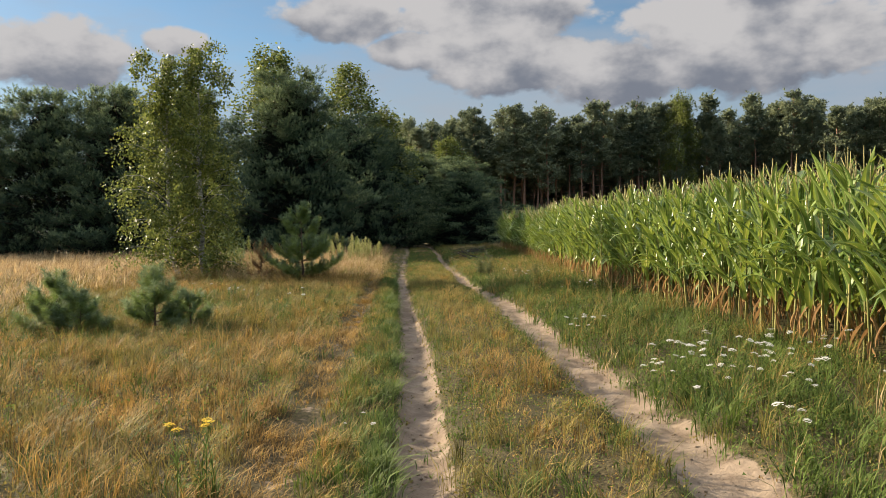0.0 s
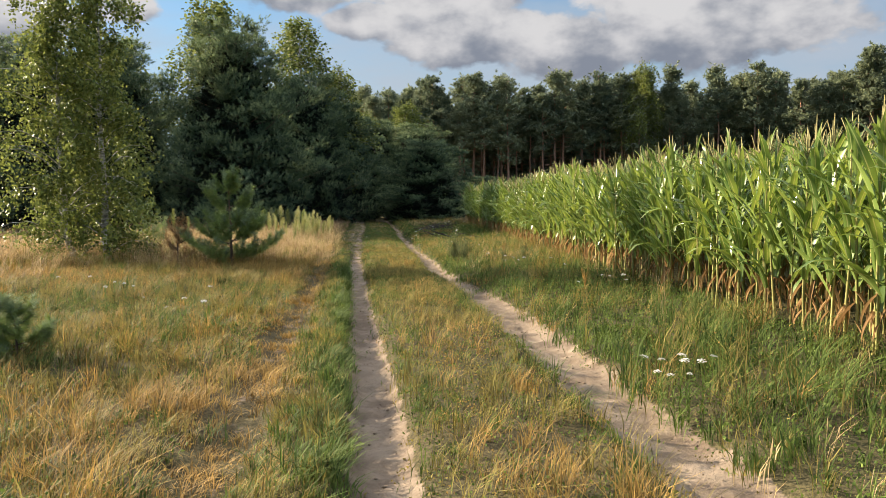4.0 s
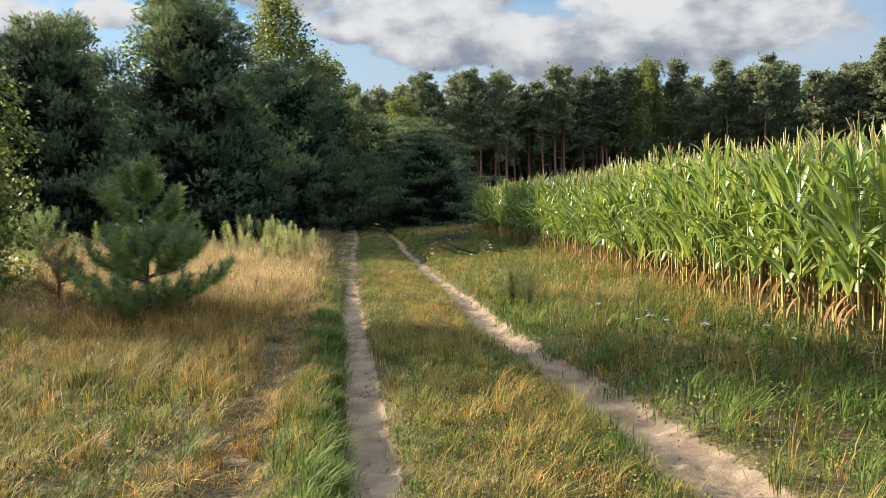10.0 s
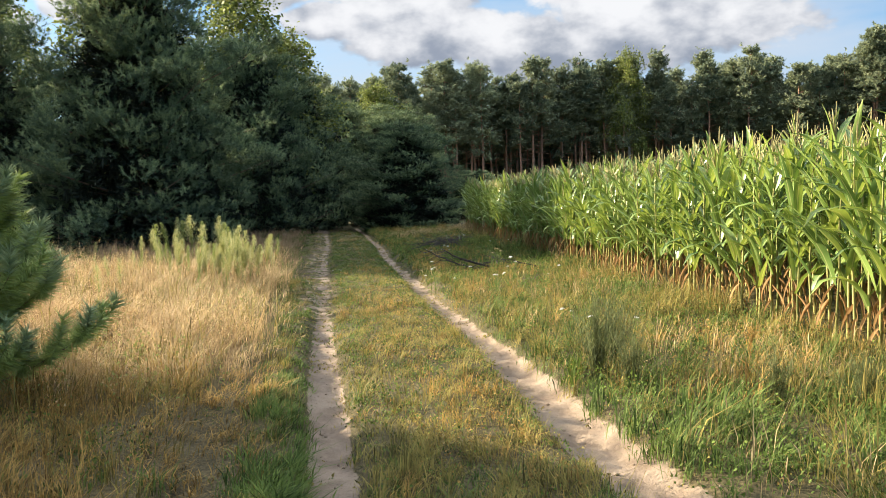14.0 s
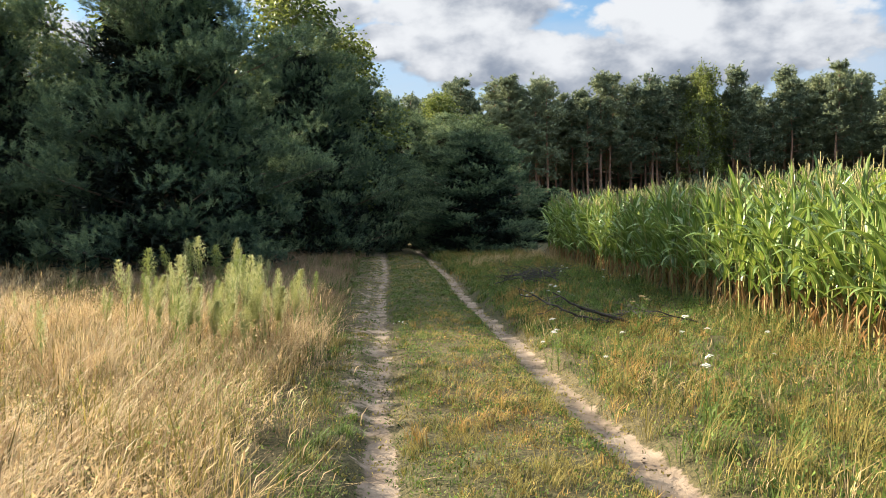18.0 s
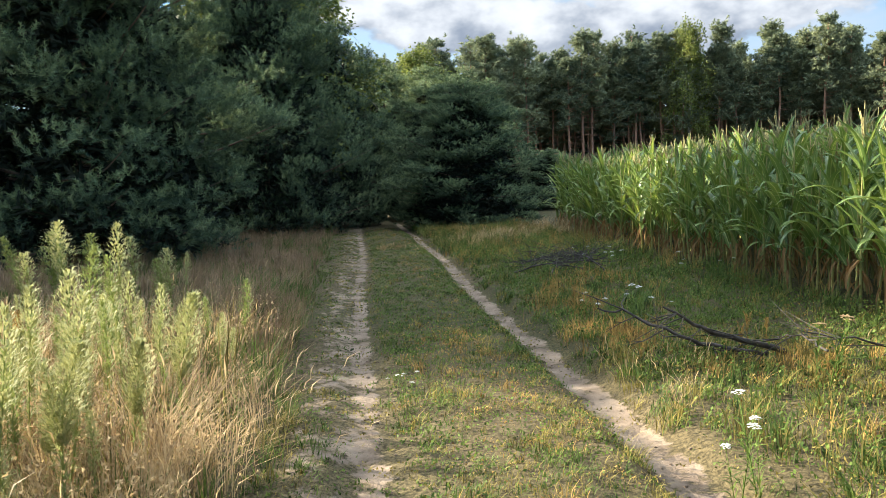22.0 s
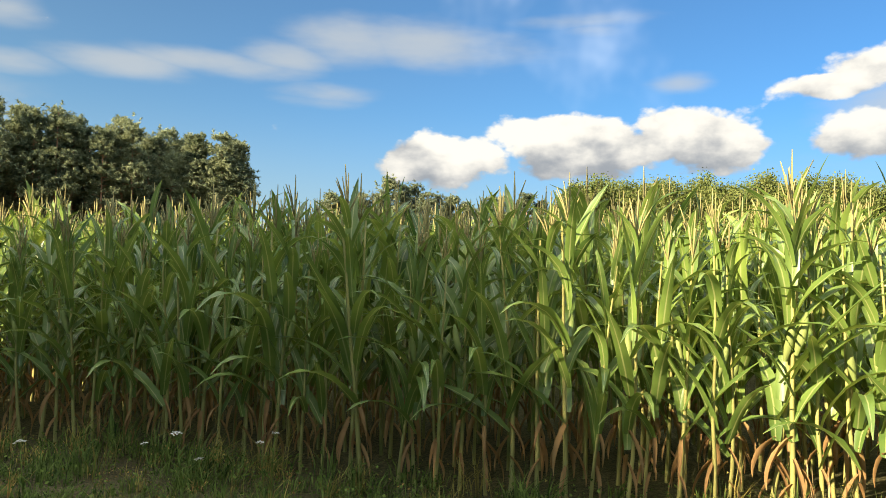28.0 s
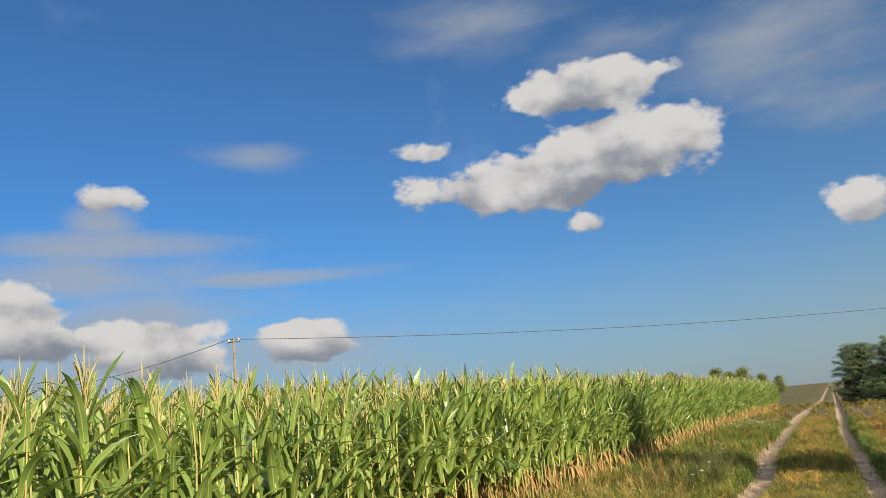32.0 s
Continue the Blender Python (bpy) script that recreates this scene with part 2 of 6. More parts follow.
thin = add("ShaderNodeMix", data_type="RGBA")
thin.inputs[7].default_value = (0.195, 0.21, 0.23, 1)
part_of = add("ShaderNodeMath", operation="MULTIPLY", i1=0.75)
link(sheet_mask, part_of.inputs[0]), link(part_of.outputs[0], thin.inputs[0]), link(hazy.outputs[2], thin.inputs[6])
full_sky = add("ShaderNodeMix", data_type="RGBA")
fill_cloud = add("ShaderNodeMix", data_type="RGBA")
# added overhead cloud, brighter than the seen ones to lift the shade
fill_cloud.inputs[7].default_value = (0.58, 0.61, 0.66, 1)
link(fill_mask.outputs[0], fill_cloud.inputs[0]), link(thin.outputs[2], fill_cloud.inputs[6])
bank_tone = add("ShaderNodeVectorMath", operation="MULTIPLY", i1=(0.77, 0.775, 0.785))
link(tone.outputs[2], bank_tone.inputs[0])
bank = add("ShaderNodeMix", data_type="RGBA")
link(soft_mask, bank.inputs[0]), link(fill_cloud.outputs[2], bank.inputs[6]), link(bank_tone.outputs[0], bank.inputs[7])
link(crisp_mask, full_sky.inputs[0]), link(bank.outputs[2], full_sky.inputs[6]), link(tone.outputs[2], full_sky.inputs[7])
back = add("ShaderNodeBackground", Strength=1.0)
link(full_sky.outputs[2], back.inputs[0])
out = add("ShaderNodeOutputWorld")
link(back.outputs[0], out.inputs[0])

sun = new("sun", bpy.data.lights.new("sun", "SUN"))
sun.data.energy, sun.data.angle, sun.data.color = 5.6, radians(0.6), (1.0, 0.85, 0.62)
sun.matrix_world = look((0, 0, 40), Vector((0, 0, 40)) - SUN_TO)


# ---- materials ----
def material(name):
    mat = bpy.data.materials.new(name)
    mat.use_nodes = True
    add, link = nodes_of(mat.node_tree)
    return mat, add, link


def leafy(name, dark, light, rough=0.65, through=0.35, spread=1.0, grain=9.0, gloss=0.14, own=0.55, rib=None, crisp=0.22, each=0.0, shine=(1.0, 1.0, 1.0)):
    """Foliage: a colour between dark and light by piece and by patch, with some light passing through."""
    mat, add, link = material(name)
    geo = add("ShaderNodeNewGeometry")
    tex = add("ShaderNodeTexNoise", Scale=grain, Detail=3.0)
    pos = add("ShaderNodeTexCoord")
    link(pos.outputs["Object"], tex.inputs["Vector"])
    mix = add("ShaderNodeMath", operation="MULTIPLY_ADD", i1=own * spread)
    link(geo.outputs["Random Per Island"], mix.inputs[0])
    low = add("ShaderNodeMapRange", i1=0.5 - crisp, i2=0.5 + crisp, i3=0.0, i4=(1.05 - own) * spread)
    link(tex.outputs[0], low.inputs[0]), link(low.outputs[0], mix.inputs[2])
    if each:
        whole = add("ShaderNodeObjectInfo")
        own_tone = add("ShaderNodeMath", operation="MULTIPLY_ADD", i1=each, i2=-0.5 * each)
        link(whole.outputs["Random"], own_tone.inputs[0])
        plain, mix = mix, add("ShaderNodeMath", operation="ADD")
        mix.use_clamp = True
        link(plain.outputs[0], mix.inputs[0]), link(own_tone.outputs[0], mix.inputs[1])
    col = add("ShaderNodeMix", data_type="RGBA")
    col.inputs[6].default_value, col.inputs[7].default_value = (*dark, 1), (*light, 1)
    link(mix.outputs[0], col.inputs[0])
    if rib:
        vein = add("ShaderNodeAttribute", attribute_name="rib")
        line = add("ShaderNodeMapRange", i1=0.84, i2=0.96, i3=0.0, i4=0.7)
        link(vein.outputs["Fac"], line.inputs[0])
        leaf = col
        col = add("ShaderNodeMix", data_type="RGBA")
        col.inputs[7].default_value = (*rib, 1)
        link(line.outputs[0], col.inputs[0]), link(leaf.outputs[2], col.inputs[6])
    bsdf = add("ShaderNodeBsdfPrincipled", Roughness=rough)
    bsdf.inputs["Specular IOR Level"].default_value = gloss
    link(col.outputs[2], bsdf.inputs["Base Color"])
    out = add("ShaderNodeOutputMaterial")
    if through:
        trans = add("ShaderNodeBsdfTranslucent")
        warm = add("ShaderNodeVectorMath", operation="MULTIPLY", i1=shine)
        link(col.outputs[2], warm.inputs[0]), link(warm.outputs[0], trans.inputs[0])
        both = add("ShaderNodeMixShader", i0=through)
        link(bsdf.outputs[0], both.inputs[1]), link(trans.outputs[0], both.inputs[2])
        link(both.outputs[0], out.inputs[0])
    else:
        link(bsdf.outputs[0], out.inputs[0])
    return mat


def barky(name, dark, light, scale=(6, 6, 1.2), rough=0.9, bump=0.6, spots=None):
    mat, add, link = material(name)
    pos = add("ShaderNodeTexCoord")
    squash = add("ShaderNodeMapping")
    squash.inputs["Scale"].default_value = scale
    link(pos.outputs["Object"], squash.inputs[0])
    tex = add("ShaderNodeTexNoise", Scale=3.0, Detail=6.0, Roughness=0.65)
    link(squash.outputs[0], tex.inputs["Vector"])
    ramp = add("ShaderNodeMapRange", i1=0.35, i2=0.65, i3=0.0, i4=1.0)
    link(tex.outputs[0], ramp.inputs[0])
    col = add("ShaderNodeMix", data_type="RGBA")
    col.inputs[6].default_value, col.inputs[7].default_value = (*dark, 1), (*light, 1)
    link(ramp.outputs[0], col.inputs[0])
    bsdf = add("ShaderNodeBsdfPrincipled", Roughness=rough)
    relief = add("ShaderNodeBump", Strength=bump, Distance=0.02)
    link(tex.outputs[0], relief.inputs["Height"]), link(relief.outputs[0], bsdf.inputs["Normal"])
    link(col.outputs[2], bsdf.inputs["Base Color"])
    out = add("ShaderNodeOutputMaterial")
    link(bsdf.outputs[0], out.inputs[0])
    return mat


def ground_material():
    """Sand in the wheel tracks, humus and dry litter elsewhere, by the mesh's own masks."""
    mat, add, link = material("ground_soil")
    pos = add("ShaderNodeTexCoord")
    sandy = add("ShaderNodeAttribute", attribute_name="sand")
    dry = add("ShaderNodeAttribute", attribute_name="dry")
    fine = add("ShaderNodeTexNoise", Scale=38.0, Detail=5.0, Roughness=0.7)
    coarse = add("ShaderNodeTexNoise", Scale=3.2, Detail=5.0, Roughness=0.6)
    for tex in (fine, coarse):
        link(pos.outputs["Object"], tex.inputs["Vector"])

    def blend(a, b, socket):
        col = add("ShaderNodeMix", data_type="RGBA")
        for k, c in ((6, a), (7, b)):
            if isinstance(c, tuple):
                col.inputs[k].default_value = (*c, 1)
            else:
                link(c, col.inputs[k])
        link(socket, col.inputs[0])
        return col.outputs[2]

    def widen(socket, lo, hi):
        r = add("ShaderNodeMapRange", interpolation_type="SMOOTHSTEP", i1=lo, i2=hi, i3=0.0, i4=1.0)
        link(socket, r.inputs[0])
        return r.outputs[0]

    sand = blend((0.17, 0.125, 0.088), (0.305, 0.235, 0.168), widen(coarse.outputs[0], 0.32, 0.68))
    sand = blend((0.13, 0.098, 0.068), sand, widen(fine.outputs[0], 0.28, 0.44))
    turf = blend((0.03, 0.034, 0.014), (0.10, 0.088, 0.036), widen(fine.outputs[0], 0.35, 0.65))
    litter = blend((0.07, 0.05, 0.028), (0.20, 0.15, 0.082), widen(fine.outputs[0], 0.35, 0.65))
    soil = blend(turf, litter, dry.outputs["Fac"])
    crumb = add("ShaderNodeTexNoise", Scale=13.0, Detail=4.0, Roughness=0.7)
    link(pos.outputs["Object"], crumb.inputs["Vector"])
    uneven = add("ShaderNodeMath", operation="MULTIPLY_ADD", i1=0.8)
    link(crumb.outputs[0], uneven.inputs[0]), link(coarse.outputs[0], uneven.inputs[2])
    ragged = add("ShaderNodeMath", operation="MULTIPLY_ADD", i1=0.85, i2=-0.76)
    link(uneven.outputs[0], ragged.inputs[0])
    edge = add("ShaderNodeMath", operation="ADD")
    link(sandy.outputs["Fac"], edge.inputs[0]), link(ragged.outputs[0], edge.inputs[1])
    whole = blend(soil, sand, widen(edge.outputs[0], 0.40, 0.56))
    bsdf = add("ShaderNodeBsdfPrincipled", Roughness=0.95)
    bsdf.inputs["Specular IOR Level"].default_value = 0.15
    link(whole, bsdf.inputs["Base Color"])
    relief = add("ShaderNodeBump", Strength=0.8, Distance=0.04)
    lump = add("ShaderNodeMath", operation="MULTIPLY_ADD", i1=0.5)
    link(fine.outputs[0], lump.inputs[0]), link(coarse.outputs[0], lump.inputs[2])
    link(lump.outputs[0], relief.inputs["Height"]), link(relief.outputs[0], bsdf.inputs["Normal"])
    out = add("ShaderNodeOutputMaterial")
    link(bsdf.outputs[0], out.inputs[0])
    return mat


SOIL = ground_material()
GRASS_GREEN = leafy("grass_green", (0.016, 0.038, 0.007), (0.17, 0.23, 0.05), grain=7.0, own=0.62, through=0.3, crisp=0.09)
GRASS_OLIVE = leafy("grass_olive", (0.04, 0.038, 0.010), (0.39, 0.315, 0.085), grain=7.0, own=0.62, through=0.3, crisp=0.09)
GRASS_RUST = leafy("grass_rust", (0.07, 0.040, 0.012), (0.58, 0.37, 0.11), grain=7.0, own=0.62, through=0.3, crisp=0.09)
GRASS_GOLD = leafy("grass_gold", (0.19, 0.115, 0.05), (0.71, 0.525, 0.27), grain=5.0, own=0.45, through=0.3, crisp=0.10)
GRASS_BROWN = leafy("grass_brown", (0.15, 0.10, 0.055), (0.40, 0.28, 0.16), grain=2.0, crisp=0.1)
HERB = leafy("herb_green", (0.03, 0.065, 0.012), (0.21, 0.285, 0.06), grain=6.0, crisp=0.1)
HERB_DULL = leafy("herb_grey_green", (0.045, 0.06, 0.02), (0.20, 0.22, 0.09), grain=6.0, crisp=0.1)
CORN_LEAF = leafy("corn_leaf", (0.03, 0.092, 0.021), (0.295, 0.395, 0.09), rough=0.36, through=0.32, shine=(1.4, 1.2, 0.8), grain=2.6, gloss=0.6, rib=(0.44, 0.46, 0.2))
CORN_STALK = leafy("corn_stalk", (0.09, 0.115, 0.032), (0.41, 0.36, 0.13), rough=0.5, through=0.0, grain=3.0)
CORN_DRY = leafy("corn_dry_leaf", (0.19, 0.10, 0.038), (0.47, 0.30, 0.135), rough=0.7, through=0.3, grain=5.0)
TASSEL = leafy("corn_tassel", (0.22, 0.205, 0.08), (0.43, 0.37, 0.17), rough=0.7, through=0.2, grain=3.0)
HUSK = leafy("corn_husk", (0.16, 0.22, 0.06), (0.28, 0.32, 0.11), rough=0.6, through=0.15, grain=8.0)
NEEDLE = leafy("pine_needles", (0.018, 0.04, 0.026), (0.145, 0.215, 0.13), rough=0.65, through=0.3, shine=(1.5, 1.2, 0.7), grain=2.0, own=0.3, gloss=0.2)
# near black: shade inside the pine crowns, put into the colour
CORE_SHADE = leafy("pine_core_shade", (0.008, 0.014, 0.009), (0.03, 0.036, 0.022), through=0.0, grain=1.0, gloss=0.1)
NEEDLE_YOUNG = leafy("young_pine_needles", (0.11, 0.165, 0.045), (0.34, 0.42, 0.13), rough=0.55, through=0.2, grain=5.0, own=0.3, gloss=0.2)
# pale young shoots; on big pines also light painted on tuft tops
PALE_LIT_TIP = leafy("pale_and_lit_pine_shoots", (0.10, 0.155, 0.075), (0.32, 0.385, 0.19), rough=0.6, through=0.3, grain=5.0)
NEEDLE_FAR = leafy("forest_pine_needles", (0.06, 0.09, 0.058), (0.34, 0.37, 0.21), rough=0.6, through=0.3, grain=0.9, own=0.35, each=0.45)
BIRCH_LEAF = leafy("birch_leaves", (0.022, 0.05, 0.012), (0.31, 0.34, 0.085), rough=0.42, through=0.35, grain=3.0, own=0.7, gloss=0.16)
BROAD_FAR = leafy("distant_leaves", (0.065, 0.10, 0.028), (0.215, 0.235, 0.075), rough=0.6, through=0.25, grain=0.5, own=0.3)
PINE_BARK = barky("pine_bark", (0.07, 0.048, 0.035), (0.21, 0.13, 0.085))
PINE_BARK_RED = barky("red_pine_bark", (0.20, 0.105, 0.065), (0.46, 0.26, 0.165))
BIRCH_BARK = barky("birch_bark", (0.10, 0.09, 0.08), (0.62, 0.60, 0.55), scale=(3, 3, 9))
DEAD_WOOD = barky("dead_wood", (0.022, 0.018, 0.016), (0.085, 0.07, 0.06), scale=(4, 4, 4))
WEED = leafy("weed_green", (0.14, 0.18, 0.045), (0.34, 0.37, 0.125), grain=3.0)
WEED_FLUFF = leafy("weed_seed_heads", (0.25, 0.27, 0.09), (0.52, 0.50, 0.24), grain=4.0)
WHITE_PETAL = leafy("white_flower_heads", (0.45, 0.44, 0.38), (0.74, 0.73, 0.66), through=0.2, grain=20.0)
YELLOW_PETAL = leafy("yellow_flower_heads", (0.55, 0.36, 0.02), (0.80, 0.58, 0.06), through=0.2, grain=20.0)
WIRE = barky("wire", (0.03, 0.03, 0.03), (0.06, 0.06, 0.06))
POLE_WOOD = barky("pole_wood", (0.10, 0.08, 0.06), (0.22, 0.18, 0.14))


# ---- mesh helpers ----
RNG = np.random.default_rng(7)


def to_mesh(name, v, f, mats=(), which=None, smooth=False):
    """A mesh from an array of points and an array of triangles."""
    me = bpy.data.meshes.new(name)
    v, f = np.asarray(v, np.float32), np.asarray(f, np.int32)
    me.vertices.add(len(v)), me.loops.add(f.size), me.polygons.add(len(f))
    me.vertices.foreach_set("co", v.ravel())
    me.loops.foreach_set("vertex_index", f.ravel())
    me.polygons.foreach_set("loop_start", np.arange(0, f.size, 3, dtype=np.int32))
    if which is not None:
        me.polygons.foreach_set("material_index", np.asarray(which, np.int32))
    if smooth:
        me.polygons.foreach_set("use_smooth", np.ones(len(f), bool))
    for m in mats:
        me.materials.append(m)
    me.update(calc_edges=True)
    return me


def join(pieces):
    """Joins (points, triangles) pairs."""
    vs, fs, n = [], [], 0
    for v, f in pieces:
        vs.append(v), fs.append(f + n)
        n += len(v)
    return np.concatenate(vs), np.concatenate(fs)


def part(name, mesh, parent, label=""):
    ob = new(name, mesh)
    ob.parent = parent
    if label:
        tagged(ob, label)
    return ob


def unit(v):
    return v / np.maximum(np.linalg.norm(v, axis=-1, keepdims=True), 1e-9)


def tube(points, radii, sides=6):
    """A tapered tube along points, closed at its tip."""
    p, r = np.asarray(points, float), np.asarray(radii, float)
    along = unit(np.gradient(p, axis=0))
    side = unit(np.cross(along, np.where(np.abs(along[:, 2:3]) > 0.9, [[1.0, 0, 0]], [[0, 0, 1.0]])))
    up = np.cross(side, along)
    a = np.linspace(0, 2 * np.pi, sides, endpoint=False)
    v = p[:, None] + r[:, None, None] * (np.cos(a)[None, :, None] * side[:, None] + np.sin(a)[None, :, None] * up[:, None])
    n = len(p)
    i = (np.arange(n - 1)[:, None] * sides + np.arange(sides)).ravel()
    j = (np.arange(n - 1)[:, None] * sides + (np.arange(sides) + 1) % sides).ravel()
    f = np.concatenate([np.stack([i, j, j + sides], 1), np.stack([i, j + sides, i + sides], 1)])
    v = np.concatenate([v.reshape(-1, 3), p[-1:]])
    k = (n - 1) * sides
    cap = np.array([(k + s, k + (s + 1) % sides, n * sides) for s in range(sides)])
    return v, np.concatenate([f, cap])


def blades(pos, height, width, lean, az, bend=0.5):
    """Grass blades: a foot, a waist and a tip; lean is how far the tip goes out, in heights."""
    n = len(pos)
    out = np.stack([np.cos(az), np.sin(az), np.zeros(n)], 1)
    side = np.stack([-np.sin(az), np.cos(az), np.zeros(n)], 1) * (width / 2)[:, None]
    up = np.array([[0, 0, 1.0]])
    mid = pos + up * (height * 0.5)[:, None] + out * (height * lean * 0.5 * (1 - bend))[:, None]
    tip = pos + up * (height * (1 - 0.25 * lean))[:, None] + out * (height * lean)[:, None]
    v = np.stack([pos, mid - side, mid + side, tip], 1).reshape(-1, 3)
    k = np.arange(n)[:, None] * 4
    f = np.concatenate([k + [0, 2, 1], k + [1, 2, 3]])
    return v, f


def smooth(x, a, b):
    t = np.clip((x - a) / (b - a), 0, 1)
    return t * t * (3 - 2 * t)


def lumps(x, y, cell, seed):
    """Random heights on a grid of the given cell, smoothly joined."""
    table = np.random.default_rng(seed).normal(size=(256, 256))
    u, w = np.asarray(x) / cell, np.asarray(y) / cell
    i, j = np.floor(u).astype(int), np.floor(w).astype(int)
    a, c = u - i, w - j
    a, c = a * a * (3 - 2 * a), c * c * (3 - 2 * c)
    g = lambda p, q: table[p % 256, q % 256]
    return (g(i, j) * (1 - a) + g(i + 1, j) * a) * (1 - c) + (g(i, j + 1) * (1 - a) + g(i + 1, j + 1) * a) * c


def waves(x, y, scale, seed=0.0):
    """A cheap rolling field between about -1 and 1."""
    s = 1 / scale
    return (np.sin(x * s * 1.3 + 1.7 * np.sin(y * s * 0.9 + seed) + seed * 2.1) + np.sin(y * s * 1.1 + 1.4 * np.sin(x * s * 0.7 + 1.3 * seed) + seed)
            + 0.6 * np.sin((x + y) * s * 2.3 + seed * 3.3) + 0.5 * np.sin((x - 0.6 * y) * s * 3.1 + seed)) / 3.1


# ---- the plan ----
def left_track(y):
    return 0.16 - 0.18 * smooth(y, 5, 16) + 0.04 * smooth(y, 18, 24) + 0.2 * smooth(y, 26, 42) + 0.02 * np.sin(y * 0.55)


def right_track(y):
    return 1.94 - 0.30 * smooth(y, 9, 17) + 0.2 * smooth(y, 27, 40) + 0.025 * np.sin(y * 0.71 + 1)


def corn_edge(y):
    return 4.55 + 0.043 * np.clip(y - 14, 0, 30) + 0.03 * np.clip(y - 38, 0, 30)


CORN_END = 42.5


def ground_z(x, y):
    x, y = np.asarray(x, float), np.asarray(y, float)
    z = 0.022 * np.clip(x - 5, 0, 60) + 0.05 * smooth(x, 2.2, 4.5)
    z = z - (0.09 - 0.06 * smooth(y, 19, 25)) * np.exp(-(((x - left_track(y)) / 0.18) ** 4)) - 0.10 * np.exp(-(((x - right_track(y)) / (0.31 - 0.1 * smooth(y, 9, 18))) ** 4))
    z = z + 0.03 * np.exp(-(((x - 0.85) / 0.4) ** 2)) - 0.05 * np.exp(-(((x + 0.75) / 0.2) ** 2)) * (1 - smooth(y, 15, 18))
    z = z + (0.055 - 0.03 * smooth(y, 16, 22)) * np.exp(-(((x - left_track(y) + 0.36) / 0.15) ** 2)) * (0.7 + 0.5 * lumps(0 * x, y, 0.7, 8))
    z = z + 0.035 * np.exp(-(((x - right_track(y) + 0.42) / 0.12) ** 2)) * (1 - smooth(y, 7, 11)) * (0.8 + 0.8 * lumps(x, y, 0.22, 9))
    near = np.exp(-((x / 25) ** 2 + ((y - 18) / 40) ** 2))
    z = z + near * (0.022 * waves(x, y, 1.1, 1.0) + 0.009 * lumps(x, y, 0.31, 3) + 0.004 * lumps(x, y, 0.12, 4))
    worn = sand_mask(x, y)
    z = z + worn * (0.011 * lumps(x, y, 0.10, 5) + 0.008 * lumps(x, y, 0.25, 6) + 0.006 * np.sin(y * 38 + 9 * (x - left_track(y)) ** 2) * smooth(lumps(x, y, 0.9, 7), -0.2, 0.5))
    return z - 0.012 * np.clip(-y - 12, 0, 90)


def sand_mask(x, y):
    late = smooth(y, 17, 23)
    a = np.exp(-(((x - left_track(y) + 0.02 * late) / (0.20 - 0.05 * smooth(y, 4, 14) - 0.02 * late)) ** 4)) * (1 - 0.44 * late)
    a = np.maximum(a, 0.45 * late * np.exp(-(((x - left_track(y) + 0.20) / 0.36) ** 4)))
    b = np.exp(-(((x - right_track(y)) / (0.32 - 0.07 * smooth(y, 9, 14) - 0.06 * smooth(y, 15, 20) - 0.06 * smooth(y, 22, 30))) ** 4)) * (1 - 0.38 * late)
    c = 0.36 * np.exp(-(((x + 0.75) / 0.22) ** 4)) * (1 - smooth(y, 15, 18))
    return np.maximum.reduce([a, b, c]) * (1 - smooth(y, 52, 60))


# ---- ground: one sheet, fine along the path and coarse to the horizon ----
def ground():
    def steps(lo, hi, fine, far):
        mid = np.arange(lo, hi + fine / 2, fine)
        grow = np.cumsum(fine * 1.27 ** np.arange(1, 60))
        grow = grow[grow < far]
        return np.concatenate([lo - grow[::-1], mid, hi + grow])

    xs, ys = steps(-1.2, 2.5, 0.042, 2600), steps(-6, 40, 0.06, 2600)
    gx, gy = np.meshgrid(xs, ys)
    v = np.stack([gx.ravel(), gy.ravel(), ground_z(gx, gy).ravel()], 1)
    w = len(xs)
    i = (np.arange(len(ys) - 1)[:, None] * w + np.arange(w - 1)).ravel()
    f = np.concatenate([np.stack([i, i + 1, i + w + 1], 1), np.stack([i, i + w + 1, i + w], 1)])
    me = to_mesh("ground", v, f, (SOIL,), smooth=True)
    for key, val in (("sand", sand_mask(v[:, 0], v[:, 1])), ("dry", np.clip(0.5 + 0.5 * waves(v[:, 0], v[:, 1], 1.6, 4.0), 0, 1) * np.where((v[:, 0] > 4.4) & (v[:, 0] < 90), 0.3, 0.75 - 0.4 * smooth(-v[:, 0], 5, 10)))):
        me.attributes.new(key, "FLOAT", "POINT").data.foreach_set("value", val.astype(np.float32))
    tagged(new("ground", me), "sandy farm track with two wheel ruts through meadow soil", "ground", kind="structure")


ground()


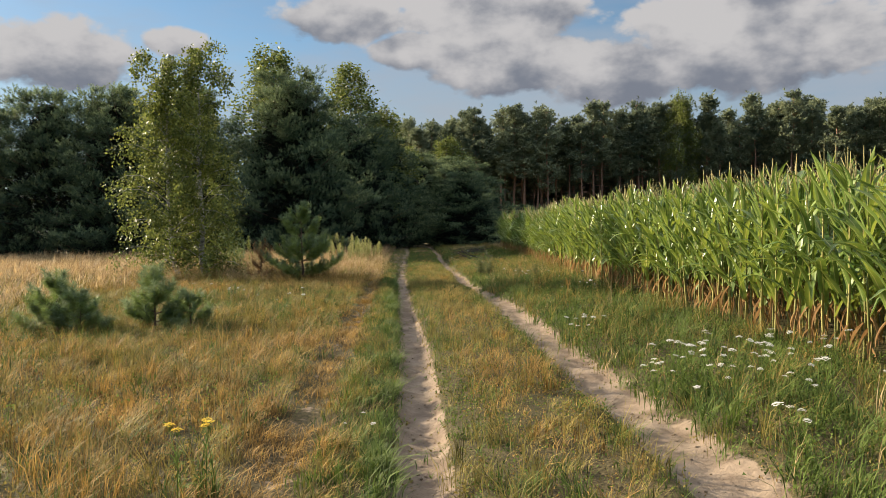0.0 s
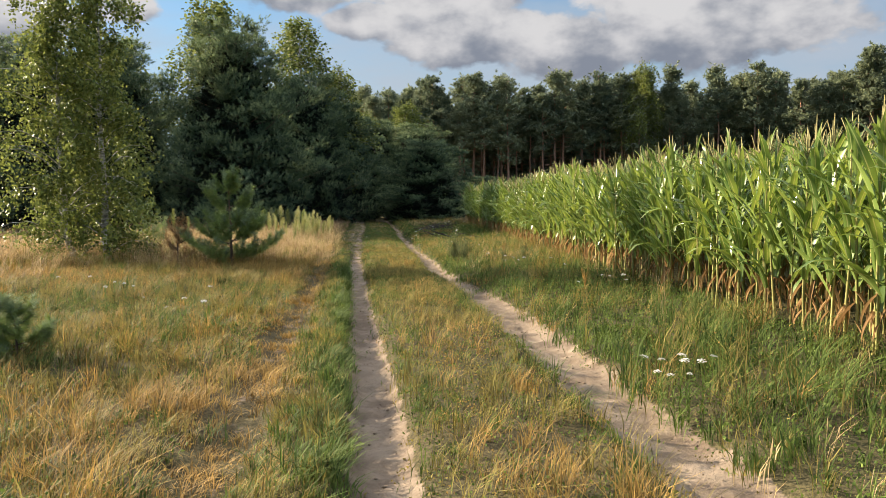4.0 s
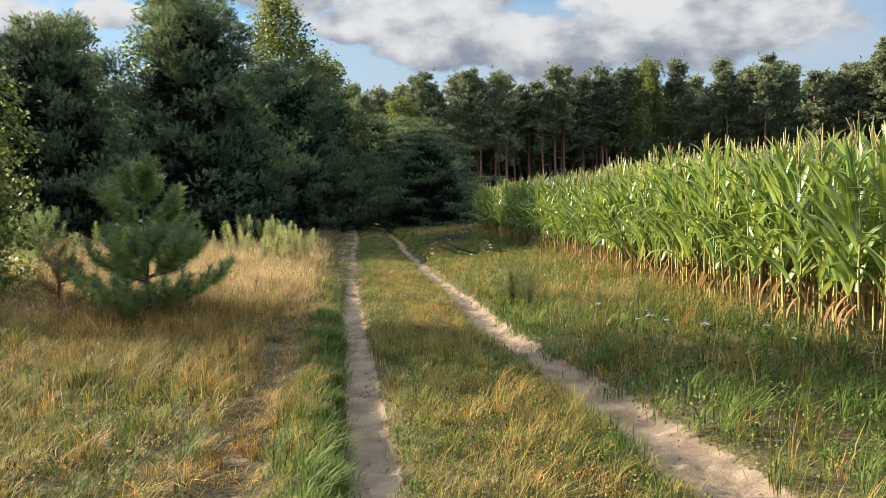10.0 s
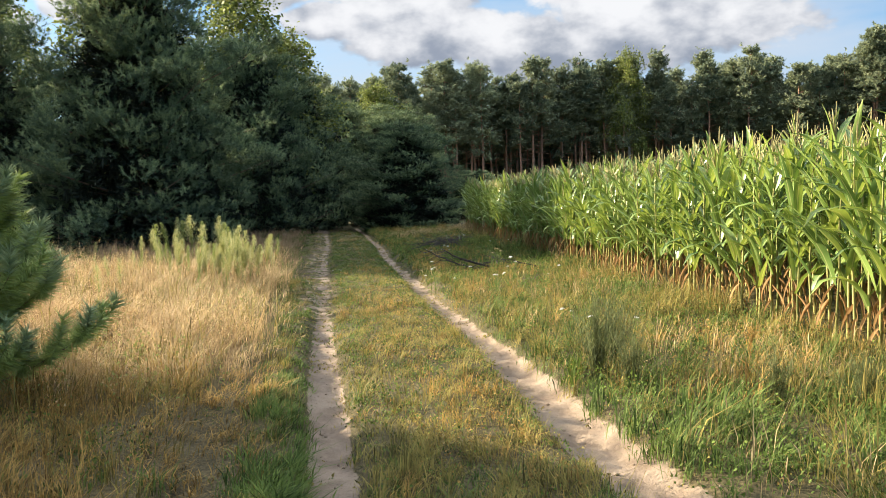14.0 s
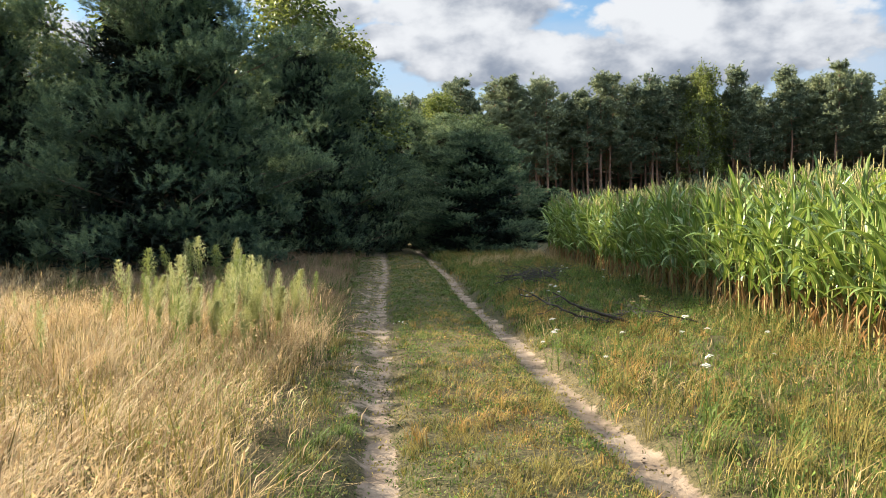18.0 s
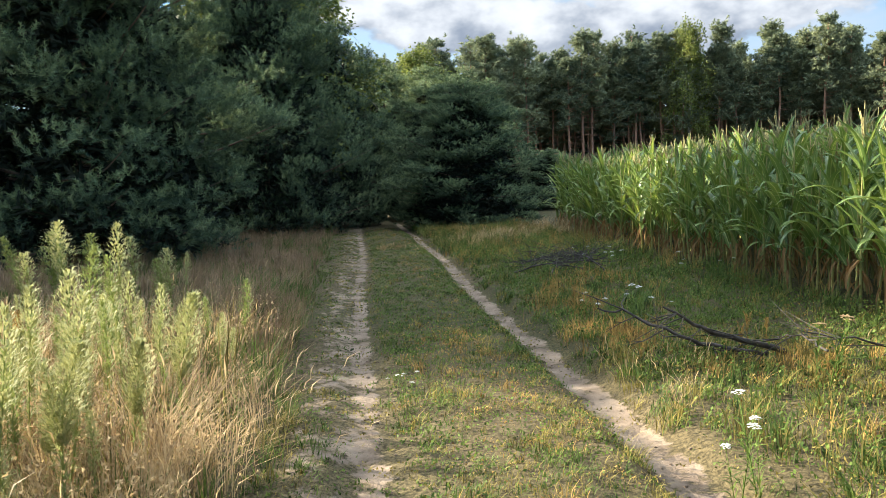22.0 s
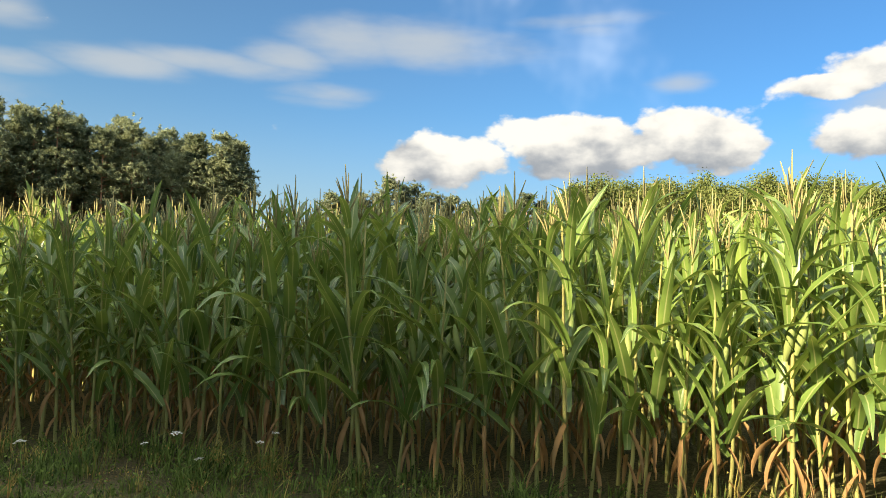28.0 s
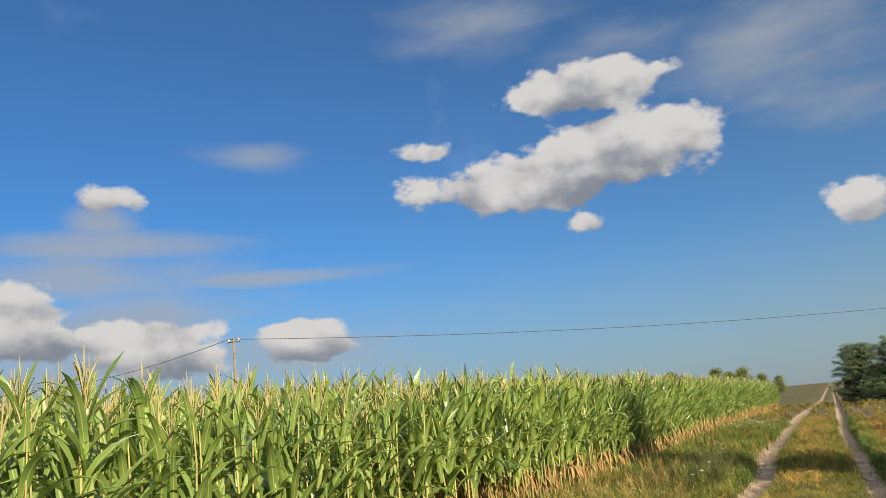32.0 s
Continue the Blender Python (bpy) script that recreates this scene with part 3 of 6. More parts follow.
# ---- corn ----
def corn_leaf(length, width, up, droop, az, z0, segs=7, fold=0.35, twist=0.0):
    """One arching leaf with a folded midrib."""
    s = np.linspace(0, 1, segs + 1)
    ang = up - droop * s**1.3
    step = length / segs
    r = np.concatenate([[0], np.cumsum(np.cos(ang[:-1]) * step)])
    z = z0 + np.concatenate([[0], np.cumsum(np.sin(ang[:-1]) * step)])
    w = width * np.clip(0.55 + 2.2 * s, 0, 1) * (1 - s**3.0) * 0.5 + 0.002
    ripple = 0.22 * np.sin(np.arange(segs + 1) * 2.3 + 40 * az) * w
    a = az + twist * s
    mid = np.stack([r * np.cos(az), r * np.sin(az), z], 1)
    side = np.stack([-np.sin(a), np.cos(a), np.zeros_like(a)], 1) * w[:, None]
    lift = np.stack([-np.sin(ang) * np.cos(az), -np.sin(ang) * np.sin(az), np.cos(ang)], 1) * (w * fold)[:, None]
    wavy = np.array([[0, 0, 1.0]]) * ripple[:, None]
    v = np.stack([mid - side + lift + wavy, mid, mid + side + lift - wavy], 1).reshape(-1, 3)
    k = np.arange(segs)[:, None] * 3
    f = np.concatenate([k + [0, 1, 4], k + [0, 4, 3], k + [1, 2, 5], k + [1, 5, 4]])
    return v, f


def ribbed(me, along):
    """Marks the midrib of leaves for their material."""
    me.attributes.new("rib", "FLOAT", "POINT").data.foreach_set("value", along.astype(np.float32))
    return me


def corn_plan(rng, height):
    """Leaves of one plant: stalk points and rows of leaf numbers, dry ones at the foot."""
    n = 15
    turn = rng.uniform(0, 2 * np.pi)
    rows = []
    for k in range(n):
        h = height * (0.13 + 0.06 * k if k < 3 else 0.195 + 0.625 * (k - 3) / (n - 4)) + rng.normal(0, 0.02)
        high = k / (n - 1)
        rows.append(dict(
            fold=0.35, length=(0.34 + 0.50 * math.sin(math.pi * min(1, 0.15 + high * 0.8))) * rng.uniform(0.85, 1.12),
            width=rng.uniform(0.055, 0.088) * (0.75 + 0.4 * math.sin(math.pi * (0.2 + 0.7 * high))),
            up=radians(rng.uniform(38, 72)) + 0.36 * high,
            droop=(radians(rng.uniform(70, 150)) if rng.random() < 0.68 else radians(rng.uniform(10, 45))) * (1.2 - 0.55 * high),
            az=turn + k * np.pi + rng.normal(0, 0.65), z0=h, twist=rng.normal(0, 0.9), dry=k < 3 or (k < 4 and rng.random() < 0.5)))
    return rows


def corn_stalk(height, rng, sides=6):
    z = np.linspace(0, height * 0.86, 6)
    sway = rng.normal(0, 0.012, (6, 2)).cumsum(0)
    p = np.stack([sway[:, 0], sway[:, 1], z], 1)
    return tube(p, np.linspace(0.017, 0.006, 6), sides), p


def corn_tassel(height, rng, branches=6):
    pieces = []
    z0 = height * 0.86
    for k in range(branches):
        az, out = rng.uniform(0, 2 * np.pi), 0 if k == 0 else rng.uniform(0.04, 0.11)
        ln = height * 0.165 * (1.0 if k == 0 else rng.uniform(0.5, 0.85))
        p = [(0, 0, z0), (out * 0.5 * np.cos(az), out * 0.5 * np.sin(az), z0 + ln * 0.6), (out * np.cos(az), out * np.sin(az), z0 + ln)]
        pieces.append(tube(p, (0.004, 0.007, 0.003), 3))
    return join(pieces)


def corn_plant(seed, height):
    """One maize plant of stalk, leaves, ear and tassel."""
    rng = np.random.default_rng(seed)
    root = tagged(new("corn_plant"), "tall green maize plant with dry lower leaves and tassel", "corn", "maize along the field edge")
    (v, f), _ = corn_stalk(height, rng)
    part("stalk", to_mesh("stalk", v, f, (CORN_STALK,), smooth=True), root)
    for row in corn_plan(rng, height):
        dry = row.pop("dry")
        if dry:
            row.update(length=row["length"] * 0.42, width=row["width"] * 0.36, up=radians(-50), droop=radians(45), fold=1.1)
        v, f = corn_leaf(**row)
        leaf = part("leaf", ribbed(to_mesh("leaf", v, f, (CORN_DRY if dry else CORN_LEAF,), smooth=True), np.tile((0.0, 1.0, 0.0), len(v) // 3)), root, "withered tan leaf" if dry else "")
    az = rng.uniform(0, 6.28)
    z = height * rng.uniform(0.42, 0.5)
    c, s = math.cos(az), math.sin(az)
    v, f = tube([(0.015 * c, 0.015 * s, z), (0.04 * c, 0.04 * s, z + 0.08), (0.06 * c, 0.06 * s, z + 0.17), (0.07 * c, 0.07 * s, z + 0.23)], (0.012, 0.027, 0.023, 0.006), 7)
    part("ear", to_mesh("ear", v, f, (HUSK,), smooth=True), root, "husked cob with brown silk")
    v, f = corn_tassel(height, rng)
    part("tassel", to_mesh("tassel", v, f, (TASSEL,)), root, "straw-coloured tassel")
    return root


def corn_bulk(seed, height, segs, leaves_from=0, branches=4):
    """The same plant as plain arrays with a material number per triangle, for the field behind."""
    rng = np.random.default_rng(seed)
    pieces, which = [], []
    (v, f), _ = corn_stalk(height, rng, 4)
    pieces.append((v, f)), which.append(np.zeros(len(f), int))
    ribs = [np.zeros(len(v))]
    for k, row in enumerate(corn_plan(rng, height)):
        dry = row.pop("dry")
        if k < leaves_from:
            continue
        if dry:
            row.update(length=row["length"] * 0.42, width=row["width"] * 0.36, up=radians(-50), droop=radians(45), fold=1.1)
        v, f = corn_leaf(segs=segs, **row)
        pieces.append((v, f)), which.append(np.full(len(f), 2 if dry else 1)), ribs.append(np.tile((0.0, 1.0, 0.0), len(v) // 3))
    v, f = corn_tassel(height, rng, branches)
    pieces.append((v, f)), which.append(np.full(len(f), 3)), ribs.append(np.zeros(len(v)))
    v, f = join(pieces)
    return v, f, np.concatenate(which), np.concatenate(ribs)


def scatter(kinds, x, y, z, turn, size, pick):
    """Many copies of array plants joined into one: kinds are (points, triangles, material numbers)."""
    vs, fs, ws, rs, n = [], [], [], [], 0
    for k, (v, f, w, r) in enumerate(kinds):
        at = np.flatnonzero(pick == k)
        if not len(at):
            continue
        c, s = np.cos(turn[at])[:, None], np.sin(turn[at])[:, None]
        g = size[at][:, None]
        px = (v[:, 0] * c - v[:, 1] * s) * g + x[at][:, None]
        py = (v[:, 0] * s + v[:, 1] * c) * g + y[at][:, None]
        pz = v[:, 2] * g + z[at][:, None]
        vs.append(np.stack([px, py, pz], -1).reshape(-1, 3))
        fs.append((f[None] + (np.arange(len(at)) * len(v))[:, None, None]).reshape(-1, 3) + n)
        ws.append(np.tile(w, len(at))), rs.append(np.tile(r, len(at)))
        n += len(at) * len(v)
    return np.concatenate(vs), np.concatenate(fs), np.concatenate(ws), np.concatenate(rs)


def corn_field():
    rng = np.random.default_rng(21)
    models = [corn_plant(300 + k, 1.98 + 0.03 * (k % 4)) for k in range(8)]
    # the edge row where the path comes nearest, plant by plant
    ys = np.arange(21.0, 40.0, 0.17)
    for k, y in enumerate(ys):
        y = y + rng.normal(0, 0.03)
        x = float(corn_edge(y)) + rng.normal(0, 0.05)
        m = pose(x, y, float(ground_z(x, y)), rng.normal(0, 2.5), rng.normal(0, 2.5), rng.uniform(0, 360)) @ Matrix.Scale(rng.uniform(0.9, 1.06), 4)
        if k < len(models):
            models[k].matrix_basis = m
        else:
            copy_thing(models[k % len(models)], m)

    mats = (CORN_STALK, CORN_LEAF, CORN_DRY, TASSEL)

    def rows(name, label, first_row, last_row, step, kinds, y0=-42.0, y1=CORN_END):
        xs, yy = [], []
        for r in range(first_row, last_row):
            y = np.arange(y0, y1 - 0.12 * r * (r > 0), step) + rng.uniform(0, step)
            if r == 0:
                y = y[(y < 20.9) | (y > 40.0)]
            xs.append(corn_edge(y) + r * 0.72 + rng.normal(0, 0.05, len(y))), yy.append(y + rng.normal(0, 0.04, len(y)))
        x, y = np.concatenate(xs), np.concatenate(yy)
        n = len(x)
        if first_row > 11:
            x, y = x + rng.normal(0, 0.35, n), y + rng.normal(0, 0.4, n)
        v, f, w, r = scatter(kinds, x, y, ground_z(x, y), rng.uniform(0, 6.28, n), rng.uniform(0.92, 1.08, n), rng.integers(0, len(kinds), n))
        tagged(new(name, ribbed(to_mesh(name, v, f, mats, w), r)), label, "corn", kind="stuff")

    rows("corn_rows", "dense green maize rows with straw tassels", 0, 4, 0.17, [corn_bulk(400 + k, 2.05, 5) for k in range(8)])
    rows("corn_field", "maize field canopy of leaf tips and tassels", 4, 12, 0.28, [corn_bulk(430 + k, 2.14, 3, 5, 3) for k in range(6)])
    rows("corn_field", "distant maize field canopy of leaf tips and tassels", 12, 44, 0.38, [corn_bulk(450 + k, 2.14, 2, 5, 2) for k in range(6)], -60.0)


corn_field()


# ---- trees ----
def shoots(pos, axis, length, needle, width, count, rng):
    """Bottle-brush pine shoots: thin needles all round each axis."""
    n = len(pos)
    axis = unit(axis)
    side = unit(np.cross(axis, unit(rng.normal(size=(n, 3)))))
    up = np.cross(axis, side)
    s = np.linspace(0.05, 1, count)[None, :] * np.ones((n, 1))
    a = rng.uniform(0, 2 * np.pi, (n, count))
    radial = np.cos(a)[..., None] * side[:, None] + np.sin(a)[..., None] * up[:, None]
    root = pos[:, None] + axis[:, None] * (s * np.asarray(length).reshape(-1, 1))[..., None]
    way = unit(radial + axis[:, None] * (0.35 + 0.6 * s)[..., None])
    flat = unit(np.cross(way, rng.normal(size=(n, count, 3)))) * (width / 2)
    ln = needle * rng.uniform(0.8, 1.2, (n, count, 1))
    v = np.stack([root - flat, root + flat, root + way * ln], 2).reshape(-1, 3)
    return v, np.arange(len(v)).reshape(-1, 3)


def leaves(pos, size, rng, droop=0.3):
    """Loose leaves: small bent diamonds of two triangles."""
    n = len(pos)
    a = unit(rng.normal(size=(n, 3)) + [0, 0, -droop])
    b = unit(np.cross(a, rng.normal(size=(n, 3))))
    g = (size * rng.uniform(0.7, 1.3, n))[:, None]
    v = np.stack([pos, pos + a * g * 0.5 + b * g * 0.36, pos + a * g, pos + a * g * 0.5 - b * g * 0.36], 1).reshape(-1, 3)
    k = np.arange(n)[:, None] * 4
    return v, np.concatenate([k + [0, 1, 2], k + [0, 2, 3]])


def pine_model(seed, height, radius, n_shoots, needle, width, count, clear=0.0, mats=(NEEDLE, PINE_BARK), tips=0.0, shoot=0.30, power=0.75, core=0):
    """A bushy pine: trunk, whorled limbs bending upward, and needle shoots along them."""
    rng = np.random.default_rng(seed)
    zs = np.linspace(0, height, 9)
    sway = rng.normal(0, 0.012 * height, (9, 2)).cumsum(0) * 0.4
    sway[0] = 0
    trunk_p = np.stack([sway[:, 0], sway[:, 1], zs], 1)
    trunk = tube(trunk_p, np.linspace(0.018 * height + 0.01, 0.006, 9), 8)
    limb_pieces, pos, axis, pale = [], [], [], []
    whorls = max(6, int(height / 0.75))
    k_limbs = 7
    per = n_shoots / (whorls * k_limbs)
    for w in range(whorls):
        t = clear + (1 - clear) * (w + 0.3) / whorls
        z = t * height
        u = (t - clear) / (1 - clear)
        reach = radius * (1 - u) ** power * (0.62 + 0.38 * min(1, u * 4 + 0.35)) + 0.07 * radius
        start = rng.uniform(0, 6.28)
        for k in range(k_limbs):
            a = start + k * 6.283 / k_limbs + rng.normal(0, 0.25)
            ln = reach * rng.uniform(0.65, 1.22)
            rise = ln * (0.10 + 0.55 * u) + ln * rng.uniform(-0.1, 0.14)
            c = np.array([np.interp(z, zs, sway[:, 0]), np.interp(z, zs, sway[:, 1]), z])
            end = np.array([math.cos(a) * ln, math.sin(a) * ln, 0])
            s = np.linspace(0, 1, 4)[:, None]
            p = c + end * s + np.array([0, 0, 1.0]) * rise * s**1.6
            limb_pieces.append(tube(p, np.linspace(0.012 * ln + 0.006, 0.003, 4), 4))
            m = max(3, int(per * (0.35 + ln / (radius * 0.6 + 1e-6)) * rng.uniform(0.7, 1.3)))
            puffs = max(2, m // 15)
            q0 = rng.uniform(0.30, 1.0, puffs) ** 0.6
            across = np.array([-math.sin(a), math.cos(a), 0.0])
            fan = rng.normal(0, 0.17, puffs)[:, None] * ln * across + rng.normal(0, 0.06, puffs)[:, None] * ln * np.array([0, 0, 1.0])
            rise_at = rng.normal(0, 0.07, puffs)[:, None] * np.array([0, 0, 1.0]) * (0.4 + 0.3 * ln)
            hub = rise_at + c + end * q0[:, None] + np.array([0, 0, 1.0]) * (rise * q0**1.6)[:, None] + fan
            which_hub = rng.integers(0, puffs, m)
            q = q0[which_hub]
            off = rng.normal(size=(m, 3)) * [0.15, 0.15, 0.11]
            b = hub[which_hub] + off
            d = unit(end) * 0.3 + np.array([0, 0, 0.7]) + off * 2.6 + rng.normal(size=(m, 3)) * 0.2
            # outer shoots are paler; upper side only, painting light from above
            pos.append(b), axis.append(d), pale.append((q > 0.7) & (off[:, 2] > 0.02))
    pos.append(np.array([trunk_p[-1]] * 3)), axis.append(np.array([(0, 0, 1.0), (0.3, 0.2, 0.8), (-0.3, 0.1, 0.8)])), pale.append(np.ones(3, bool))
    pos, axis, pale = np.concatenate(pos), np.concatenate(axis), np.concatenate(pale)
    v, f = shoots(pos, axis, shoot * rng.uniform(0.6, 1.2, len(pos)), needle, width, count, rng)
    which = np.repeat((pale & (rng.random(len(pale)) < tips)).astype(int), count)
    # tufts around the trunk, coloured dark to paint shade between boughs
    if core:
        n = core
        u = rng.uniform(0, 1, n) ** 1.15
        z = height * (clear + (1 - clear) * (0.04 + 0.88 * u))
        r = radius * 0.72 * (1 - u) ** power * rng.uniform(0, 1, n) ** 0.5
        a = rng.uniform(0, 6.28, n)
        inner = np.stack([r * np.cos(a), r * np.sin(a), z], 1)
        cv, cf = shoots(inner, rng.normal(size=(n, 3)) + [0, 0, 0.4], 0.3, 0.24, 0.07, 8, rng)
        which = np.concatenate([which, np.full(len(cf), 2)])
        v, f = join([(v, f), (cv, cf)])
    crown = to_mesh("crown", v, f, (mats[0], PALE_LIT_TIP, CORE_SHADE), which)
    lv, lf = join(limb_pieces)
    return to_mesh("trunk", *join([trunk, (lv, lf)]), (mats[1],), smooth=True), crown


def young_pine_model(seed, height, radius, whorls=6, needle=0.09, width=0.009, count=84, arms=7):
    """A young pine: whorls of upcurved limbs clothed in needles like bottle brushes, upright pale candles at their ends."""
    rng = np.random.default_rng(seed)
    zs = np.linspace(0, height, 7)
    sway = rng.normal(0, 0.01 * height, (7, 2)).cumsum(0) * 0.5
    sway[0] = 0
    wood = [tube(np.stack([sway[:, 0], sway[:, 1], zs], 1), np.linspace(0.02 * height, 0.006, 7), 7)]
    pos, axis, length, pale = [], [], [], []

    def brush(p, tip):
        for a, c in zip(p[:-1], p[1:]):
            pos.append(a), axis.append(c - a), length.append(np.linalg.norm(c - a)), pale.append(False)
        pos.append(p[-1]), axis.append(tip), length.append(rng.uniform(0.10, 0.2)), pale.append(True)

    for w in range(whorls):
        u = w / (whorls - 0.4)
        c = np.array([np.interp(u * height * 0.9 + 0.08, zs, sway[:, 0]), np.interp(u * height * 0.9 + 0.08, zs, sway[:, 1]), u * height * 0.9 + 0.08])
        start = rng.uniform(0, 6.28)
        for k in range(arms if u < 0.6 else arms - 2):
            a = start + k * 6.283 / (arms if u < 0.6 else arms - 2) + rng.normal(0, 0.2)
            ln = radius * (1.0 - 0.75 * u) * (0.9 if w == 0 else 1.0) * rng.uniform(0.6, 1.15)
            lift = np.array([0, 0, rng.uniform(-0.04, 0.16)])
            s = np.linspace(0, 1, 6)
            out = np.array([math.cos(a), math.sin(a), 0])
            p = c + lift + out * (ln * s)[:, None] + np.array([0, 0, 1.0]) * (ln * (0.18 * s + (0.3 + 0.45 * u) * s**2))[:, None]
            wood.append(tube(p, np.linspace(0.010, 0.003, 6), 4))
            up = np.array([0.15 * math.cos(a), 0.15 * math.sin(a), 1.0])
            brush(p[1:], up)
            for side in (-1, 1):
                for at in (2, 3, 4):
                    if rng.random() < 0.75 and ln > 0.3:
                        d = unit(out * 0.7 + np.array([-out[1], out[0], 0]) * side * rng.uniform(0.6, 1.1) + np.array([0, 0, 0.45]))
                        sl = ln * rng.uniform(0.2, 0.4)
                        brush(np.stack([p[at], p[at] + d * sl * 0.5, p[at] + d * sl + np.array([0, 0, 0.15 * sl])]), up + d * 0.4)
    top = np.array([sway[-1, 0], sway[-1, 1], height])
    brush(np.stack([top - [0, 0, 0.45], top - [0, 0, 0.3], top - [0, 0, 0.15], top]), np.array([0, 0, 1.0]))
    for k in range(4):
        a = k * 1.57
        brush(np.stack([top - [0, 0, 0.12], top + [0.07 * math.cos(a), 0.07 * math.sin(a), 0.0]]), np.array([0.3 * math.cos(a), 0.3 * math.sin(a), 1.0]))
    pale = np.array(pale)
    v, f = shoots(np.array(pos), np.array(axis), np.array(length), needle, width, count, rng)
    which = np.repeat((pale & (rng.random(len(pale)) < 0.75)).astype(int), count)
    return to_mesh("trunk", *join(wood), (PINE_BARK,), smooth=True), to_mesh("crown", v, f, (NEEDLE_YOUNG, PALE_LIT_TIP), which)


def tall_pine_model(seed, height, clumps=900):
    """A forest pine: long bare reddish trunk, dead stubs, and layered clumps of needles in the upper half."""
    rng = np.random.default_rng(seed)
    zs = np.linspace(0, height, 8)
    sway = rng.normal(0, 0.10, (8, 2)).cumsum(0)
    trunk = tube(np.stack([sway[:, 0], sway[:, 1], zs], 1), np.linspace(0.19, 0.03, 8), 6)
    limbs, pos, axis = [], [], []
    n = 46
    bare_up = rng.uniform(0.30, 0.56)
    for k in range(n):
        u = rng.uniform(0, 1) ** 0.8
        t = bare_up + (1 - bare_up) * u
        a = rng.uniform(0, 6.28)
        ln = (0.25 + 2.1 * (1 - u) ** 0.8 * min(1.0, 0.55 + 1.5 * u)) * rng.uniform(0.55, 1.3)
        c = np.array([np.interp(t * height, zs, sway[:, 0]), np.interp(t * height, zs, sway[:, 1]), t * height])
        end = c + np.array([math.cos(a) * ln, math.sin(a) * ln, ln * rng.uniform(-0.05, 0.35)])
        limbs.append(tube([c, (c + end) / 2 + [0, 0, 0.1], end], (0.05, 0.03, 0.01), 4))
        if u > 0.10 or rng.random() < 0.3:
            m = max(3, clumps // n)
            q = rng.uniform(0.35, 1.05, m)[:, None]
            pos.append(c + (end - c) * q + rng.normal(size=(m, 3)) * [0.38, 0.38, 0.22])
            axis.append(rng.normal(size=(m, 3)) * 0.6 + [math.cos(a) * 0.5, math.sin(a) * 0.5, 0.7])
    for k in range(26):
        t, a, ln = rng.uniform(0.12, 0.5), rng.uniform(0, 6.28), rng.uniform(0.5, 1.6)
        c = np.array([np.interp(t * height, zs, sway[:, 0]), np.interp(t * height, zs, sway[:, 1]), t * height])
        limbs.append(tube([c, c + np.array([math.cos(a) * ln, math.sin(a) * ln, rng.uniform(-0.5, 0.2)])], (0.04, 0.012), 3))
    top = np.array([sway[-1, 0], sway[-1, 1], height])
    m = 16
    pos.append(top + rng.normal(size=(m, 3)) * [0.35, 0.35, 0.6] - [0, 0, 0.5]), axis.append(rng.normal(size=(m, 3)) * 0.4 + [0, 0, 1.0])
    pos, axis = np.concatenate(pos), np.concatenate(axis)
    v, f = shoots(pos, axis, 0.42, 0.30, 0.10, 15, rng)
    lv, lf = join(limbs)
    return to_mesh("trunk", *join([trunk, (lv, lf)]), (PINE_BARK_RED,), smooth=True), to_mesh("crown", v, f, (NEEDLE_FAR,))


def leafy_model(seed, height, radius, n_leaves, size, bark, leaf, low=0.1, droop=0.35, n_limbs=60, lean=0.9, clump=0.35):
    """A broad-leaved tree: a forked, tapering trunk, rising limbs with drooping ends, leaves in sprays."""
    rng = np.random.default_rng(seed)
    zs = np.linspace(0, height * 0.97, 9)
    sway = rng.normal(0, 0.012 * height, (9, 2)).cumsum(0) * 0.7
    sway[0] = 0
    trunk = tube(np.stack([sway[:, 0], sway[:, 1], zs], 1), np.linspace(0.012 * height + 0.012, 0.008, 9), 8)
    limbs, pos = [], []
    for k in range(n_limbs):
        t = low + (0.97 - low) * (k + rng.random()) / n_limbs
        u = (t - low) / (1 - low)
        a = k * 2.4 + rng.normal(0, 0.4)
        ln = radius * (0.45 + 0.55 * math.sin(math.pi * min(1.0, 0.22 + 0.7 * u))) * rng.uniform(0.45, 1.3) * (1.1 - 0.5 * u)
        c = np.array([np.interp(t * height, zs, sway[:, 0]), np.interp(t * height, zs, sway[:, 1]), t * height])
        s = np.linspace(0, 1, 5)
        out = np.array([math.cos(a), math.sin(a), 0])
        z = ln * (lean * s - (lean * 0.5 + droop) * s**2.2)
        p = c + out * (ln * s)[:, None] + np.array([0, 0, 1.0]) * z[:, None]
        limbs.append(tube(p, np.linspace(0.008 * ln + 0.006, 0.002, 5), 4))
        m = int(n_leaves / n_limbs * rng.uniform(0.6, 1.4))
        sprays = rng.uniform(0.25, 1.05, max(3, m // 34))
        q = sprays[rng.integers(0, len(sprays), m)]
        b = np.stack([np.interp(q, s, p[:, i]) for i in range(3)], 1)
        jit = rng.normal(size=(len(sprays), 3))[rng.integers(0, len(sprays), m)] * clump * 0.7 * (0.3 + 0.3 * ln)
        pos.append(b + jit + rng.normal(size=(m, 3)) * clump * np.array([0.5, 0.5, 0.6]) - np.array([0, 0, 1.0]) * rng.exponential(droop * 0.6, m)[:, None])
    pos = np.concatenate(pos)
    pos = pos[pos[:, 2] > 0.12]
    v, f = leaves(pos, size, rng, 0.6)
    lv, lf = join(limbs)
    return to_mesh("trunk", *join([trunk, (lv, lf)]), (bark,), smooth=True), to_mesh("crown", v, f, (leaf,))


